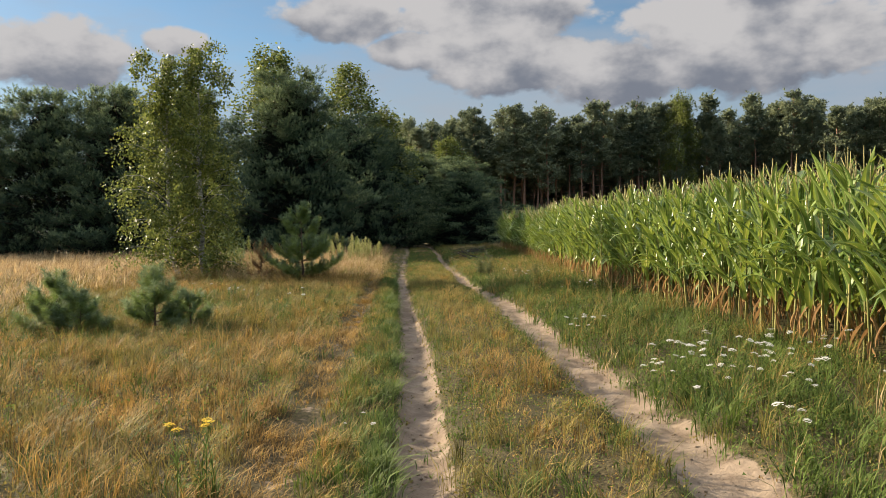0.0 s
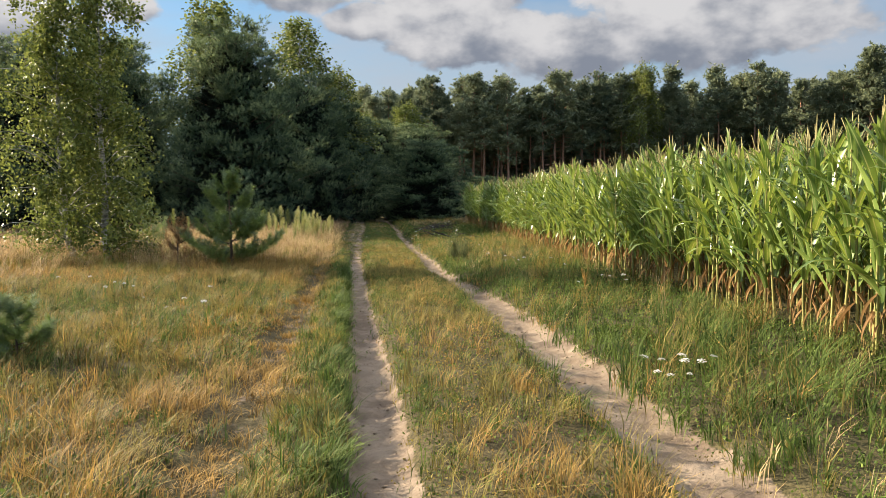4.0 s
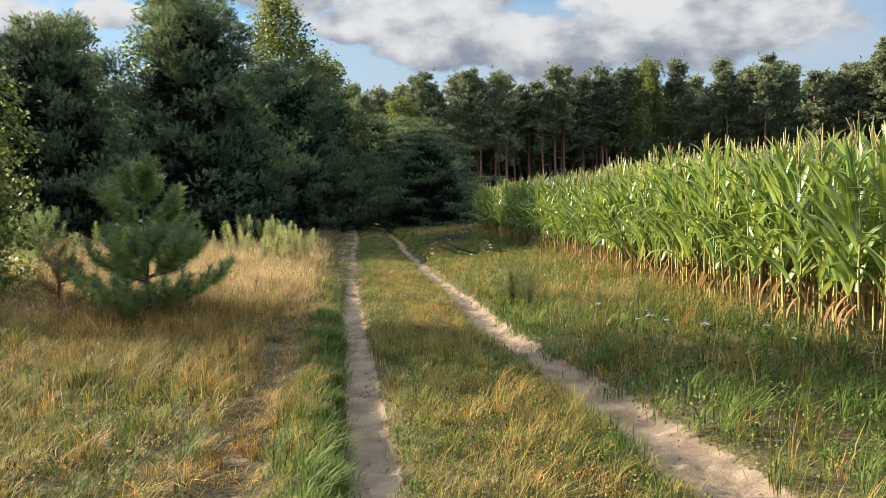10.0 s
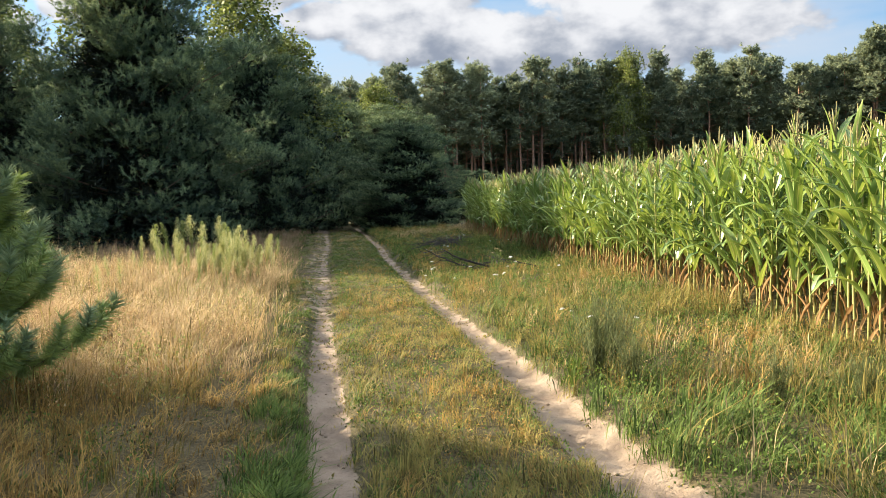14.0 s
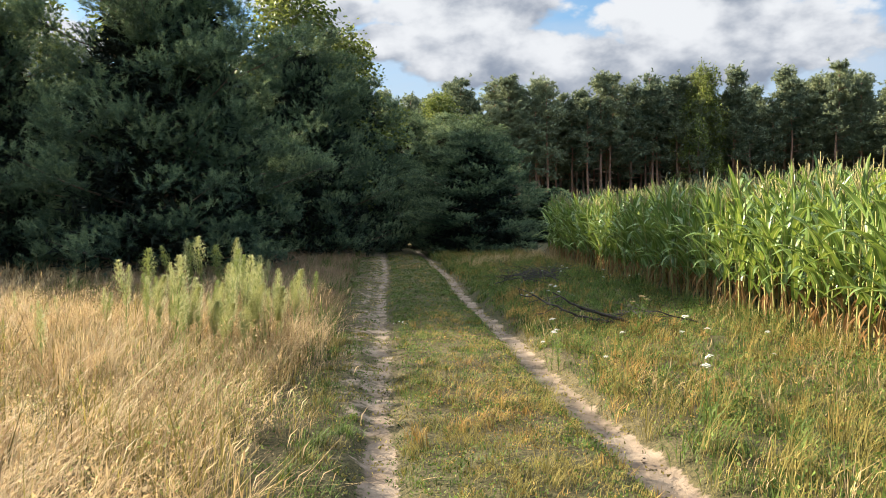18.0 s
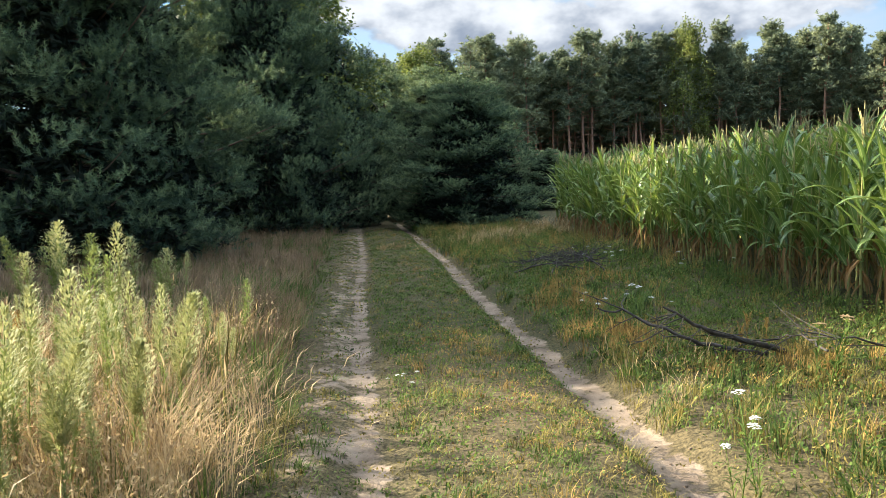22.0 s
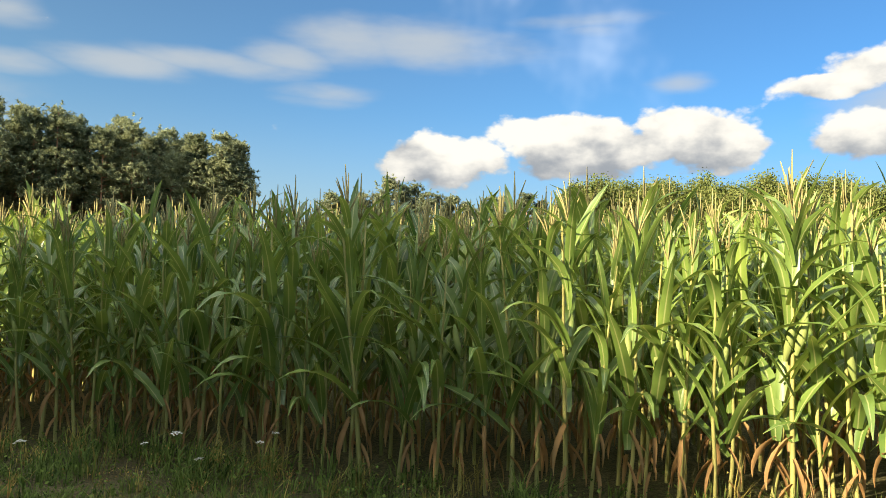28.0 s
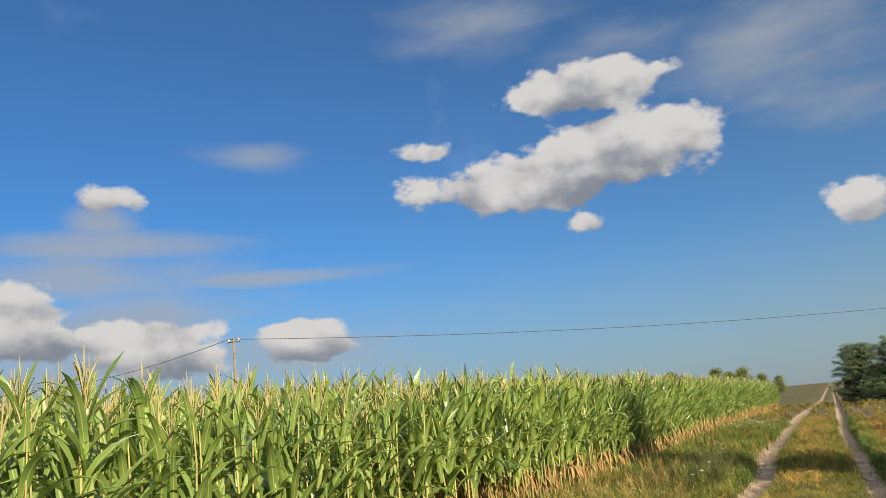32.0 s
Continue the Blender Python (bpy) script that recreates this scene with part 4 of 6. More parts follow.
def feathery_model(seed, height):
    """A loose herb: many thin stems fanning out from one root, with narrow leaves along them."""
    rng = np.random.default_rng(seed)
    stems, pos = [], []
    for _ in range(46):
        a, out, h = rng.uniform(0, 6.28), abs(rng.normal(0, 0.28)), height * rng.uniform(0.55, 1.05)
        tip = np.array([out * math.cos(a), out * math.sin(a), h])
        p = np.stack([tip * [0.12, 0.12, 0], tip * [0.45, 0.45, 0.55], tip])
        stems.append(tube(p, (0.003, 0.0025, 0.001), 3))
        q = rng.uniform(0.2, 1.0, 46)
        at = np.stack([np.interp(q, (0, 0.55, 1), p[:, k]) for k in range(3)], 1)
        pos.append(at + rng.normal(0, 0.018, (46, 3)))
    pos = np.concatenate(pos)
    n = len(pos)
    leaf = blades(pos, rng.uniform(0.03, 0.07, n), np.full(n, 0.006), rng.uniform(0.3, 1.1, n), rng.uniform(0, 6.28, n))
    return to_mesh("trunk", *join(stems), (HERB_DULL,), smooth=True), to_mesh("crown", *leaf, (HERB_DULL,))


def plant(name, model, x, y, label, category, turn=0.0, size=1.0, wide=1.0, group="", sink=0.05, z=None):
    root = tagged(new(name), label, category, group)
    for kind, mesh in zip(("trunk", "crown"), model):
        part(kind, mesh, root)
    root.matrix_basis = pose(x, y, (float(ground_z(x, y)) if z is None else z) - sink, 0, 0, turn) @ Matrix.Diagonal((size * wide, size * wide, size, 1))
    return root


def woods():
    rng = np.random.default_rng(5)
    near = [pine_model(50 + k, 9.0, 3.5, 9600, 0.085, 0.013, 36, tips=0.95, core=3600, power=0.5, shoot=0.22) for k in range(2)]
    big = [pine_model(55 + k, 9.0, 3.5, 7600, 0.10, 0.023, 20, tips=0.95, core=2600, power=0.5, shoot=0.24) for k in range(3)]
    spots = [  # x, y, height, widening
        (-5.8, 38.2, 9.3, 1.15), (-11.7, 39.8, 8.7, 1.12), (-15.3, 39.5, 8.9, 1.15), (-19.6, 40.6, 9.0, 1.15), (-24.2, 41.4, 8.8, 1.15), (-29.0, 42.0, 9.2, 1.2),
        (-2.8, 46.4, 8.2, 1.1), (-7.4, 48.2, 8.4, 1.1), (-12.8, 47.5, 6.7, 1.1), (-16.5, 43.5, 8.8, 1.1), (-0.9, 50.5, 7.2, 1.1), (-5.2, 53.0, 8.4, 1.1),
        (4.1, 47.8, 4.7, 0.85), (4.2, 57.0, 6.4, 1.2), (9.2, 58.0, 2.8, 0.7), (1.4, 60.0, 7.0, 1.4), (-2.5, 58.0, 8.0, 1.2)]
    for k, (x, y, h, wide) in enumerate(spots):
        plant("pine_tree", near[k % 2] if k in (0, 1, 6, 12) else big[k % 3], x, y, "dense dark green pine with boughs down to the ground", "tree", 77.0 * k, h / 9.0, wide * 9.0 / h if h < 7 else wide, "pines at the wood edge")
    birch_far = [leafy_model(80 + k, 12.5, 2.6, 11000, 0.15, BIRCH_BARK, BIRCH_LEAF, low=0.3, droop=0.8, n_limbs=60, lean=1.1, clump=0.30) for k in range(2)]
    for k, (x, y, h) in enumerate(((-8.4, 48.8, 13.6), (-3.4, 49.0, 12.8), (-1.4, 51.5, 10.0), (-13.5, 49.5, 11.5), (4.0, 66.0, 9.5), (0.5, 70, 9.0))):
        plant("birch_tree", birch_far[k % 2], x, y, "weeping birch rising behind the dark pines", "tree", 50.0 * k, h / 12.5, 1.4, "birches behind the pines")
    lone = tagged(new("birch_tree"), "young twin-stemmed birch in full leaf standing alone", "tree")
    for seed, h, dx, dy in ((91, 7.3, 0.25, 0.1), (92, 6.9, -0.4, -0.1)):
        for kind, mesh in zip(("trunk", "crown"), leafy_model(seed, h, 1.7, 17000, 0.084, BIRCH_BARK, BIRCH_LEAF, low=0.02, droop=0.35, n_limbs=64, lean=1.0, clump=0.16)):
            part(kind, mesh, lone).location = (dx, dy, 0)
    lone.matrix_basis = pose(-6.0, 18.6, float(ground_z(-6.0, 18.6)) - 0.05) @ Matrix.Scale(0.95, 4)
    small = young_pine_model(61, 1.95, 1.02, 5, 0.125, 0.010, 80, 6)
    plant("young_pine", small, -2.75, 17.3, "young pine with pale upright shoots in dry grass", "sapling", 40.0)
    tiny = young_pine_model(62, 0.9, 0.5, 4, 0.07, 0.006, 40)
    thin = [young_pine_model(64 + k, 0.85, 0.42, 4, 0.11, 0.008, 60, 5) for k in range(2)]
    for k, (x, y, size, wide) in enumerate(((-3.62, 7.2, 1.0, 1.0), (-3.13, 7.25, 0.62, 1.3), (-4.95, 7.0, 0.95, 1.2), (-4.5, 6.7, 0.7, 1.4))):
        plant("pine_sapling", thin[k % 2], x, y, "thin scraggy pine sapling among reddish grass", "sapling", 80.0 * k, size, wide, "pine saplings in the meadow")
    plant("pine_sapling", tiny, -5.95, 22.2, "small bright pine sapling in golden grass", "sapling", 190.0, 1.45)
    dead = tuple(m.copy() for m in young_pine_model(63, 0.7, 0.3, 3, 0.06, 0.006, 34))
    dead[1].materials[0] = dead[1].materials[1] = CORN_DRY
    plant("dead_sapling", dead, -3.87, 17.2, "small withered brown pine sapling", "sapling", 0.0, 1.35)
    bush = [feathery_model(150 + k, 0.72) for k in range(2)]
    for k, (x, y, size) in enumerate(((2.15, 17.0, 1.0), (2.45, 17.35, 0.85), (2.3, 16.6, 0.7), (3.05, 15.9, 0.6), (3.4, 15.5, 0.65))):
        plant("herb_bush", bush[k % 2], x, y, "feathery grey-green herb growing in the verge grass", "herb", 60.0 * k, size, 1.0, "feathery herbs on the verge", 0.02)
    # the pine forest beyond the field
    tall = [tall_pine_model(70 + k, 18.5) for k in range(5)]
    k = 0
    for row in range(4):
        for x in np.concatenate([np.arange(4 - 3 * row, 46, 2.3), np.arange(46, 97.5, 1.6)]):
            bend = float(smooth(x, 44, 54))
            y = 126 + 4.5 * row * (1 - 0.3 * bend) + rng.normal(0, 1.4) - 0.83 * max(0.0, x - 48)
            low = 0.17 * math.exp(-(((x - 64) / 2.6) ** 2))
            plant("forest_pine", tall[k % 5], x + rng.normal(0, 0.8) + 3.2 * row * bend, float(y), "tall forest pine with a bare reddish trunk", "tree", float(rng.uniform(0, 360)), float(rng.uniform(0.84, 1.13)) * (1 - 0.01 * bend - low), 1.25, "pine forest beyond the field")
            k += 1
    low_wood = [leafy_model(120 + k, 7.0, 2.8, 2400, 0.5, PINE_BARK, NEEDLE_FAR, low=0.05, droop=0.2, n_limbs=36, clump=0.7) for k in range(2)]
    for k, x in enumerate(np.arange(2, 97, 2.4)):
        y = 141 + rng.normal(0, 2) - 0.83 * max(0.0, x - 48)
        plant("forest_bush", low_wood[k % 2], float(x), float(y), "dark bushy undergrowth inside the pine forest", "bush", 40.0 * k, float(rng.uniform(1.1, 1.7)), 1.1, "forest undergrowth")
    broad = [leafy_model(100 + k, 14.0, 4.0, 12000, 0.27, PINE_BARK, BROAD_FAR, low=0.12, droop=0.3, n_limbs=46, clump=0.8) for k in range(3)]
    for i, a in enumerate(np.arange(82, 118, 1.05)):
        far = 128.0 + rng.normal(0, 2.5)
        x, y = far * math.sin(radians(a)), 26 + far * math.cos(radians(a))
        h = (17.0 - 1.3 * float(smooth(a, 92, 114))) * rng.uniform(0.9, 1.04)
        plant("field_tree", broad[i % 3], x, y, "rounded olive-green tree in the far hedge beyond the maize", "tree", float(rng.uniform(0, 360)), h / 14.0, 1.0, "far hedge of trees")
    for i, a in enumerate(np.concatenate([np.arange(64, 83, 0.9), (68.5, 69.6, 70.4, 81.2, 82.0)])):
        far = 150.0 + rng.normal(0, 4)
        x, y = far * math.sin(radians(a)), 26 + far * math.cos(radians(a))
        h = rng.uniform(14.5, 17.0) if i < 22 else rng.uniform(17.5, 19.5)
        plant("field_pine", tall[i % 5], x, y, "pine in the gappy tree line beyond the maize", "tree", float(rng.uniform(0, 360)), h / 18.5, 1.5, "tree line beyond the maize")
    plant("birch_tree", birch_far[0], 46.0, 124.0, "birch crown standing above the pine forest", "tree", 0.0, 1.75, 0.9)
    # behind the start of the walk
    for k, (x, y, h) in enumerate(((-2.1, -45.0, 4.7), (-3.9, -30.0, 4.2), (-3.2, -38.0, 2.8))):
        plant("pine_tree", big[k], x, y, "dark pine beside the track", "tree", 30.0 * k, h / 9.0, 1.35, "pines beside the track")
    for k, (x, y, h) in enumerate(((44, -222, 9.0), (41, -220, 7.6), (31, -218, 8.8), (27, -220, 7.8), (23, -222, 8.6), (18, -226, 6.4), (14, -230, 5.6))):
        plant("field_tree", broad[k % 3], x, y, "small far tree on the horizon", "tree", 60.0 * k, h / 14.0, 1.35, "trees on the horizon")


woods()


# ---- grasses ----
def trodden(x, y):
    """How tall the grass stands: kept short along the second half of the track."""
    strip_side = smooth(x, -0.7, -0.2) * (1 - smooth(x, 1.5, 2.0))
    verge_side = smooth(x, 1.5, 2.0) * (1 - smooth(x, 4.2, 5.0))
    return 1 - strip_side * (0.42 * smooth(y, 13, 18) + 0.16 * smooth(y, 22, 26)) - verge_side * (0.22 * smooth(y, 14, 18) + 0.26 * smooth(y, 22, 26)) * (1 - 0.6 * smooth(y, 33, 38))


def meadow(name, label, mat, n, box, height, width, want, lean=0.45, seed=0, tuft=22, spread=0.06, head=0.0):
    """Tufts thrown over a box of the plan and kept where want(x, y) says so; head: how wide the seed heads are."""
    rng = np.random.default_rng(seed + 900)
    k = n // tuft
    x, y = rng.uniform(box[0], box[1], k), rng.uniform(box[2], box[3], k)
    bunch = 0.35 + 0.95 * smooth(lumps(x, y, 0.16, seed + 40), -0.5, 0.9)
    keep = rng.random(k) < want(x, y) * bunch
    x, y = x[keep], y[keep]
    tall = height * (0.8 + 0.35 * waves(x, y, 0.8, seed) + 0.22 * lumps(x, y, 0.3, seed + 70)) * rng.uniform(0.5, 1.35, len(x)) * trodden(x, y)
    m = len(x) * tuft
    az = rng.uniform(0, 6.28, m)
    out = np.abs(rng.normal(0, spread, m))
    px, py = np.repeat(x, tuft) + np.cos(az) * out, np.repeat(y, tuft) + np.sin(az) * out
    h = np.repeat(tall, tuft) * rng.uniform(0.5, 1.15, m)
    comb = 0.4 + 1.1 * lumps(x, y, 0.7, seed + 11) + 0.5 * lumps(x, y, 0.2, seed + 12)
    az = np.where(rng.random(m) < 0.62, np.repeat(comb, tuft) + rng.normal(0, 0.5, m), az + rng.normal(0, 0.7, m))
    bow = np.abs(rng.normal(lean, 0.3, m))
    v, f = blades(np.stack([px, py, ground_z(px, py) - 0.01], 1), h, width * rng.uniform(0.7, 1.3, m), bow, az)
    if head:
        some = rng.random(m) < 0.3
        tips = v.reshape(-1, 4, 3)[some, 3]
        hv, hf = blades(tips - [0, 0, 0.05], np.full(len(tips), 0.11), np.full(len(tips), head), bow[some] * 0.8, az[some])
        v, f = join([(v, f), (hv, hf)])
    tagged(new(name, to_mesh(name, v, f, (mat,))), label, "grass", kind="stuff")


def bare(x, y):
    return np.clip(1 - 1.6 * sand_mask(x, y), 0, 1)


def centre(x, y):
    return smooth(x, left_track(y) + 0.10, left_track(y) + 0.2) * (1 - smooth(x, right_track(y) - 0.24, right_track(y) - 0.12))


def beside_ruts(x, y):
    return smooth(np.abs(x - (left_track(y) + right_track(y)) / 2), 0.2, 0.5)


def right_side(x, y):
    return smooth(x, right_track(y) + 0.12, right_track(y) + 0.24) * (1 - smooth(x, corn_edge(y) - 0.3, corn_edge(y) + 0.3))


def left_side(x, y):
    return (1 - smooth(x, -1.15, -0.85)) * smooth(x + 0.8 * waves(x, y, 1.5, 2), -9.0, -6.8)


def gold_zone(x, y):
    return smooth(y, 16.2, 18.0) * (1 - smooth(y + 0.45 * x, 25.5, 28.5)) * (1 - smooth(x + 0.3 * waves(x, y, 0.5, 9), -1.25, -0.55))


def feather(x, y, x0, x1, y0, y1, soft=7.0):
    """Fades a field of grass out towards the box it is thrown over."""
    x, y = x + 2.5 * waves(x, y, 4.0, 3), y + 2.5 * waves(y, x, 4.0, 6)
    return smooth(x, x0, x0 + soft) * (1 - smooth(x, x1 - soft, x1)) * smooth(y, y0, y0 + soft) * (1 - smooth(y, y1 - soft, y1))


def patch(x, y, scale, seed, lo=-0.15, hi=0.35):
    return smooth(waves(x, y, scale, seed), lo, hi)


def rusty(x, y):
    """Where the meadow is red-brown and dry rather than green."""
    return (0.42 + 0.55 * patch(x, y, 1.5, 8)) * (1 - 0.78 * smooth(y, 4.5, 7) * (1 - smooth(y, 12, 15)))


meadow("verge_herbs", "low green herbs beside the wheel track", HERB, 64000, (-0.6, 0.12, -6, 45), 0.12, 0.009, lambda x, y: bare(x, y) * smooth(x - left_track(y), -0.5, -0.3) * (0.35 + 0.65 * patch(x, y, 0.6, 71)) * (1 - 0.7 * smooth(y, 18, 24)), 0.8, 1)
meadow("rut_bank_grass", "dark lush grass on the bank of the rut", GRASS_GREEN, 70000, (-0.45, 0.1, -6, 19), 0.17, 0.008, lambda x, y: bare(x, y) * smooth(x - left_track(y), -0.42, -0.32) * (1 - smooth(x - left_track(y), -0.19, -0.12)) * (1 - smooth(y, 15, 19)), 0.8, 94, 14, 0.035)
meadow("centre_grass", "short mixed grass on the track's middle strip", GRASS_GREEN, 80000, (0.1, 1.9, -6, 48), 0.15, 0.006, lambda x, y: centre(x, y) * bare(x, y) * np.minimum(1, 0.35 + 0.65 * beside_ruts(x, y) + 0.5 * smooth(y, 21, 27)), 0.6, 2)
meadow("centre_grass", "dry seeding grass on the track's middle strip", GRASS_OLIVE, 80000, (0.1, 1.9, -6, 48), 0.26, 0.005, lambda x, y: centre(x, y) * bare(x, y) * (0.35 + 0.5 * patch(x, y, 0.8, 3)) * (1 - 0.75 * smooth(y, 21, 27)), 0.6, 3)
meadow("centre_grass", "rust-brown grass tufts on the middle strip", GRASS_RUST, 80000, (0.1, 1.9, -6, 48), 0.25, 0.005, lambda x, y: centre(x, y) * bare(x, y) * (0.3 + 0.7 * patch(x, y, 1.1, 5)) * (1 - 0.8 * beside_ruts(x, y)) * (1 - 0.8 * smooth(y, 25, 31)), 0.6, 4)
meadow("strip_sward", "dense short green sward on the middle strip", GRASS_GREEN, 120000, (0.1, 1.9, 8, 36), 0.14, 0.005, lambda x, y: centre(x, y) * bare(x, y) * smooth(y, 8, 13) * (1 - 0.65 * smooth(y, 13, 16) * (1 - smooth(y, 22, 26))) * (0.5 + 0.5 * patch(x, y, 0.5, 91)), 0.7, 91, 16, 0.05)
meadow("strip_sward", "dense short straw-tipped sward on the middle strip", GRASS_OLIVE, 110000, (0.1, 1.9, 8, 30), 0.17, 0.0045, lambda x, y: centre(x, y) * bare(x, y) * smooth(y, 8, 13) * (1 - 0.8 * smooth(y, 23, 27)) * (0.4 + 0.6 * patch(x, y, 0.6, 92)), 0.7, 92, 16, 0.05)
meadow("verge_sward", "dense short green sward of the verge", GRASS_GREEN, 110000, (1.7, 4.8, 12, 38), 0.20, 0.006, lambda x, y: right_side(x, y) * smooth(y, 12, 17) * (0.5 + 0.5 * patch(x, y, 0.6, 93)), 0.7, 93, 16, 0.05)
meadow("verge_grass", "lush green grass between track and maize", GRASS_GREEN, 170000, (1.7, 5.2, -6, 48), 0.30, 0.009, lambda x, y: right_side(x, y) * (0.95 - 0.6 * smooth(y, 14.5, 18.5) * (1 - smooth(y, 24, 28))), 0.6, 5)
meadow("verge_grass", "olive seeding grass between track and maize", GRASS_OLIVE, 110000, (1.7, 5.2, -6, 48), 0.36, 0.006, lambda x, y: right_side(x, y) * (0.12 + 0.5 * patch(x, y, 0.7, 12) * (1 - smooth(y, 14.5, 18.5)) + 0.8 * smooth(y, 14.5, 18.5) * (1 - 0.8 * smooth(y, 25, 28) * (1 - smooth(y, 34, 36)))), 0.5, 6)
meadow("verge_grass", "golden seeding grass between track and maize", GRASS_RUST, 80000, (1.7, 5.4, -6, 48), 0.38, 0.0055, lambda x, y: right_side(x, y) * (0.05 + 0.35 * patch(x, y, 0.6, 17, 0.0, 0.4) * (1 - smooth(y, 14.5, 18.5)) + 0.6 * smooth(y, 14.5, 18.5) * patch(x, y, 1.2, 7) * (1 - 0.85 * smooth(y, 25, 28) * (1 - smooth(y, 34, 36)))), 0.5, 7)
meadow("verge_grass", "tall thin straw stems standing in the verge", GRASS_GOLD, 26000, (1.9, 5.2, -6, 27), 0.46, 0.004, lambda x, y: right_side(x, y) * (0.12 + 0.55 * smooth(y, 13.5, 17.5)) * patch(x, y, 0.8, 33, -0.3, 0.3) * (1 - 0.6 * smooth(y, 21, 24)), 0.6, 63, 9, 0.07, 0.008)
meadow("verge_grass", "tall olive stems standing in the verge", GRASS_OLIVE, 44000, (1.9, 5.2, -6, 27), 0.46, 0.006, lambda x, y: right_side(x, y) * (0.25 + 0.6 * smooth(y, 13.5, 17.5)) * patch(x, y, 0.9, 35, -0.4, 0.3) * (1 - 0.7 * smooth(y, 20, 24)), 0.6, 64, 9, 0.07)
meadow("meadow_grass", "rust-brown meadow grass", GRASS_RUST, 230000, (-8, -0.7, -6, 18), 0.32, 0.0055, lambda x, y: left_side(x, y) * rusty(x, y), 0.6, 8)
meadow("meadow_grass", "olive meadow grass", GRASS_OLIVE, 200000, (-8, -0.7, -6, 18), 0.28, 0.0065, lambda x, y: left_side(x, y) * (1.0 - 0.55 * rusty(x, y)), 0.6, 9)
meadow("meadow_grass", "green meadow grass", GRASS_GREEN, 130000, (-8, -0.7, -6, 18), 0.23, 0.0075, lambda x, y: left_side(x, y) * (0.95 - 0.85 * rusty(x, y)), 0.6, 10)
meadow("verge_grass", "grey-green tufts on the bank beside the rut", GRASS_OLIVE, 44000, (-0.62, 0.0, -6, 26), 0.17, 0.006, lambda x, y: bare(x, y) * smooth(x, -0.62, -0.5) * (1 - smooth(x - left_track(y), -0.36, -0.22)), 0.6, 61)
meadow("verge_grass", "green tufts on the bank beside the rut", GRASS_GREEN, 44000, (-0.62, 0.05, -6, 26), 0.18, 0.007, lambda x, y: bare(x, y) * smooth(x, -0.62, -0.5) * (1 - smooth(x - left_track(y), -0.26, -0.16)), 0.6, 62)
meadow("strip_grass", "dry short grass on the old wheel line", GRASS_RUST, 52000, (-1.2, -0.4, -6, 18), 0.15, 0.006, lambda x, y: 0.5 + 0 * x, 0.9, 11)


def herb_leaves(name, label, mat, n, box, low, high, size, want, seed):
    """Small loose leaves of clover and other herbs between the grass."""
    rng = np.random.default_rng(seed)
    x, y = rng.uniform(box[0], box[1], n), rng.uniform(box[2], box[3], n)
    keep = rng.random(n) < want(x, y)
    x, y = x[keep], y[keep]
    p = np.stack([x, y, ground_z(x, y) + rng.uniform(low, high, len(x))], 1)
    v, f = leaves(p, size, rng, -0.5)
    tagged(new(name, to_mesh(name, v, f, (mat,))), label, "herb", kind="stuff")


herb_leaves("clover", "green herb leaves in the verge grass", HERB, 60000, (1.8, 5.0, -6, 40), 0.03, 0.22, 0.024, lambda x, y: right_side(x, y) * (0.35 + 0.6 * patch(x, y, 0.7, 41)), 811)
herb_leaves("clover", "green herb leaves on the middle strip", HERB, 30000, (0.2, 1.6, -6, 40), 0.02, 0.10, 0.018, lambda x, y: centre(x, y) * bare(x, y) * (0.3 + 0.6 * patch(x, y, 0.5, 42)), 812)
herb_leaves("clover", "herb leaves in the meadow", HERB, 60000, (-7, -0.8, -6, 17), 0.03, 0.16, 0.022, lambda x, y: left_side(x, y) * 0.7 * patch(x, y, 0.8, 43), 813)
meadow("tall_grass", "tall blond grass ripe and dry", GRASS_GOLD, 230000, (-8, -0.5, 16, 30), 0.56, 0.0042, lambda x, y: gold_zone(x, y) * (0.3 + 0.7 * patch(x, y, 0.9, 21)), 0.7, 12, 44, 0.10, 0.009)
meadow("tall_grass", "olive stalks among the blond grass", GRASS_OLIVE, 60000, (-8, -0.5, 16, 30), 0.55, 0.008, lambda x, y: gold_zone(x, y) * (0.9 - 0.6 * patch(x, y, 0.9, 21)), 0.45, 18, 7, 0.08)
meadow("tall_grass", "brown faded grass in the shade of the pines", GRASS_BROWN, 80040, (-7, -0.4, 24, 46), 0.45, 0.0072, lambda x, y: (1 - smooth(x, -0.9, -0.5)) * (1 - gold_zone(x, y)) * smooth(y, 25, 27), 0.45, 13)
meadow("shade_grass", "green grass in the shade of the pines", GRASS_GREEN, 53360, (-7, -0.4, 24, 48), 0.28, 0.0094, lambda x, y: (1 - smooth(x, -0.9, -0.4)) * smooth(y, 25, 28), 0.45, 14)
def tufts_at(spots):
    return lambda x, y: np.minimum(1, sum(np.exp(-((x - cx) / rx) ** 2 - ((y - cy) / ry) ** 2) for cx, cy, rx, ry in spots))


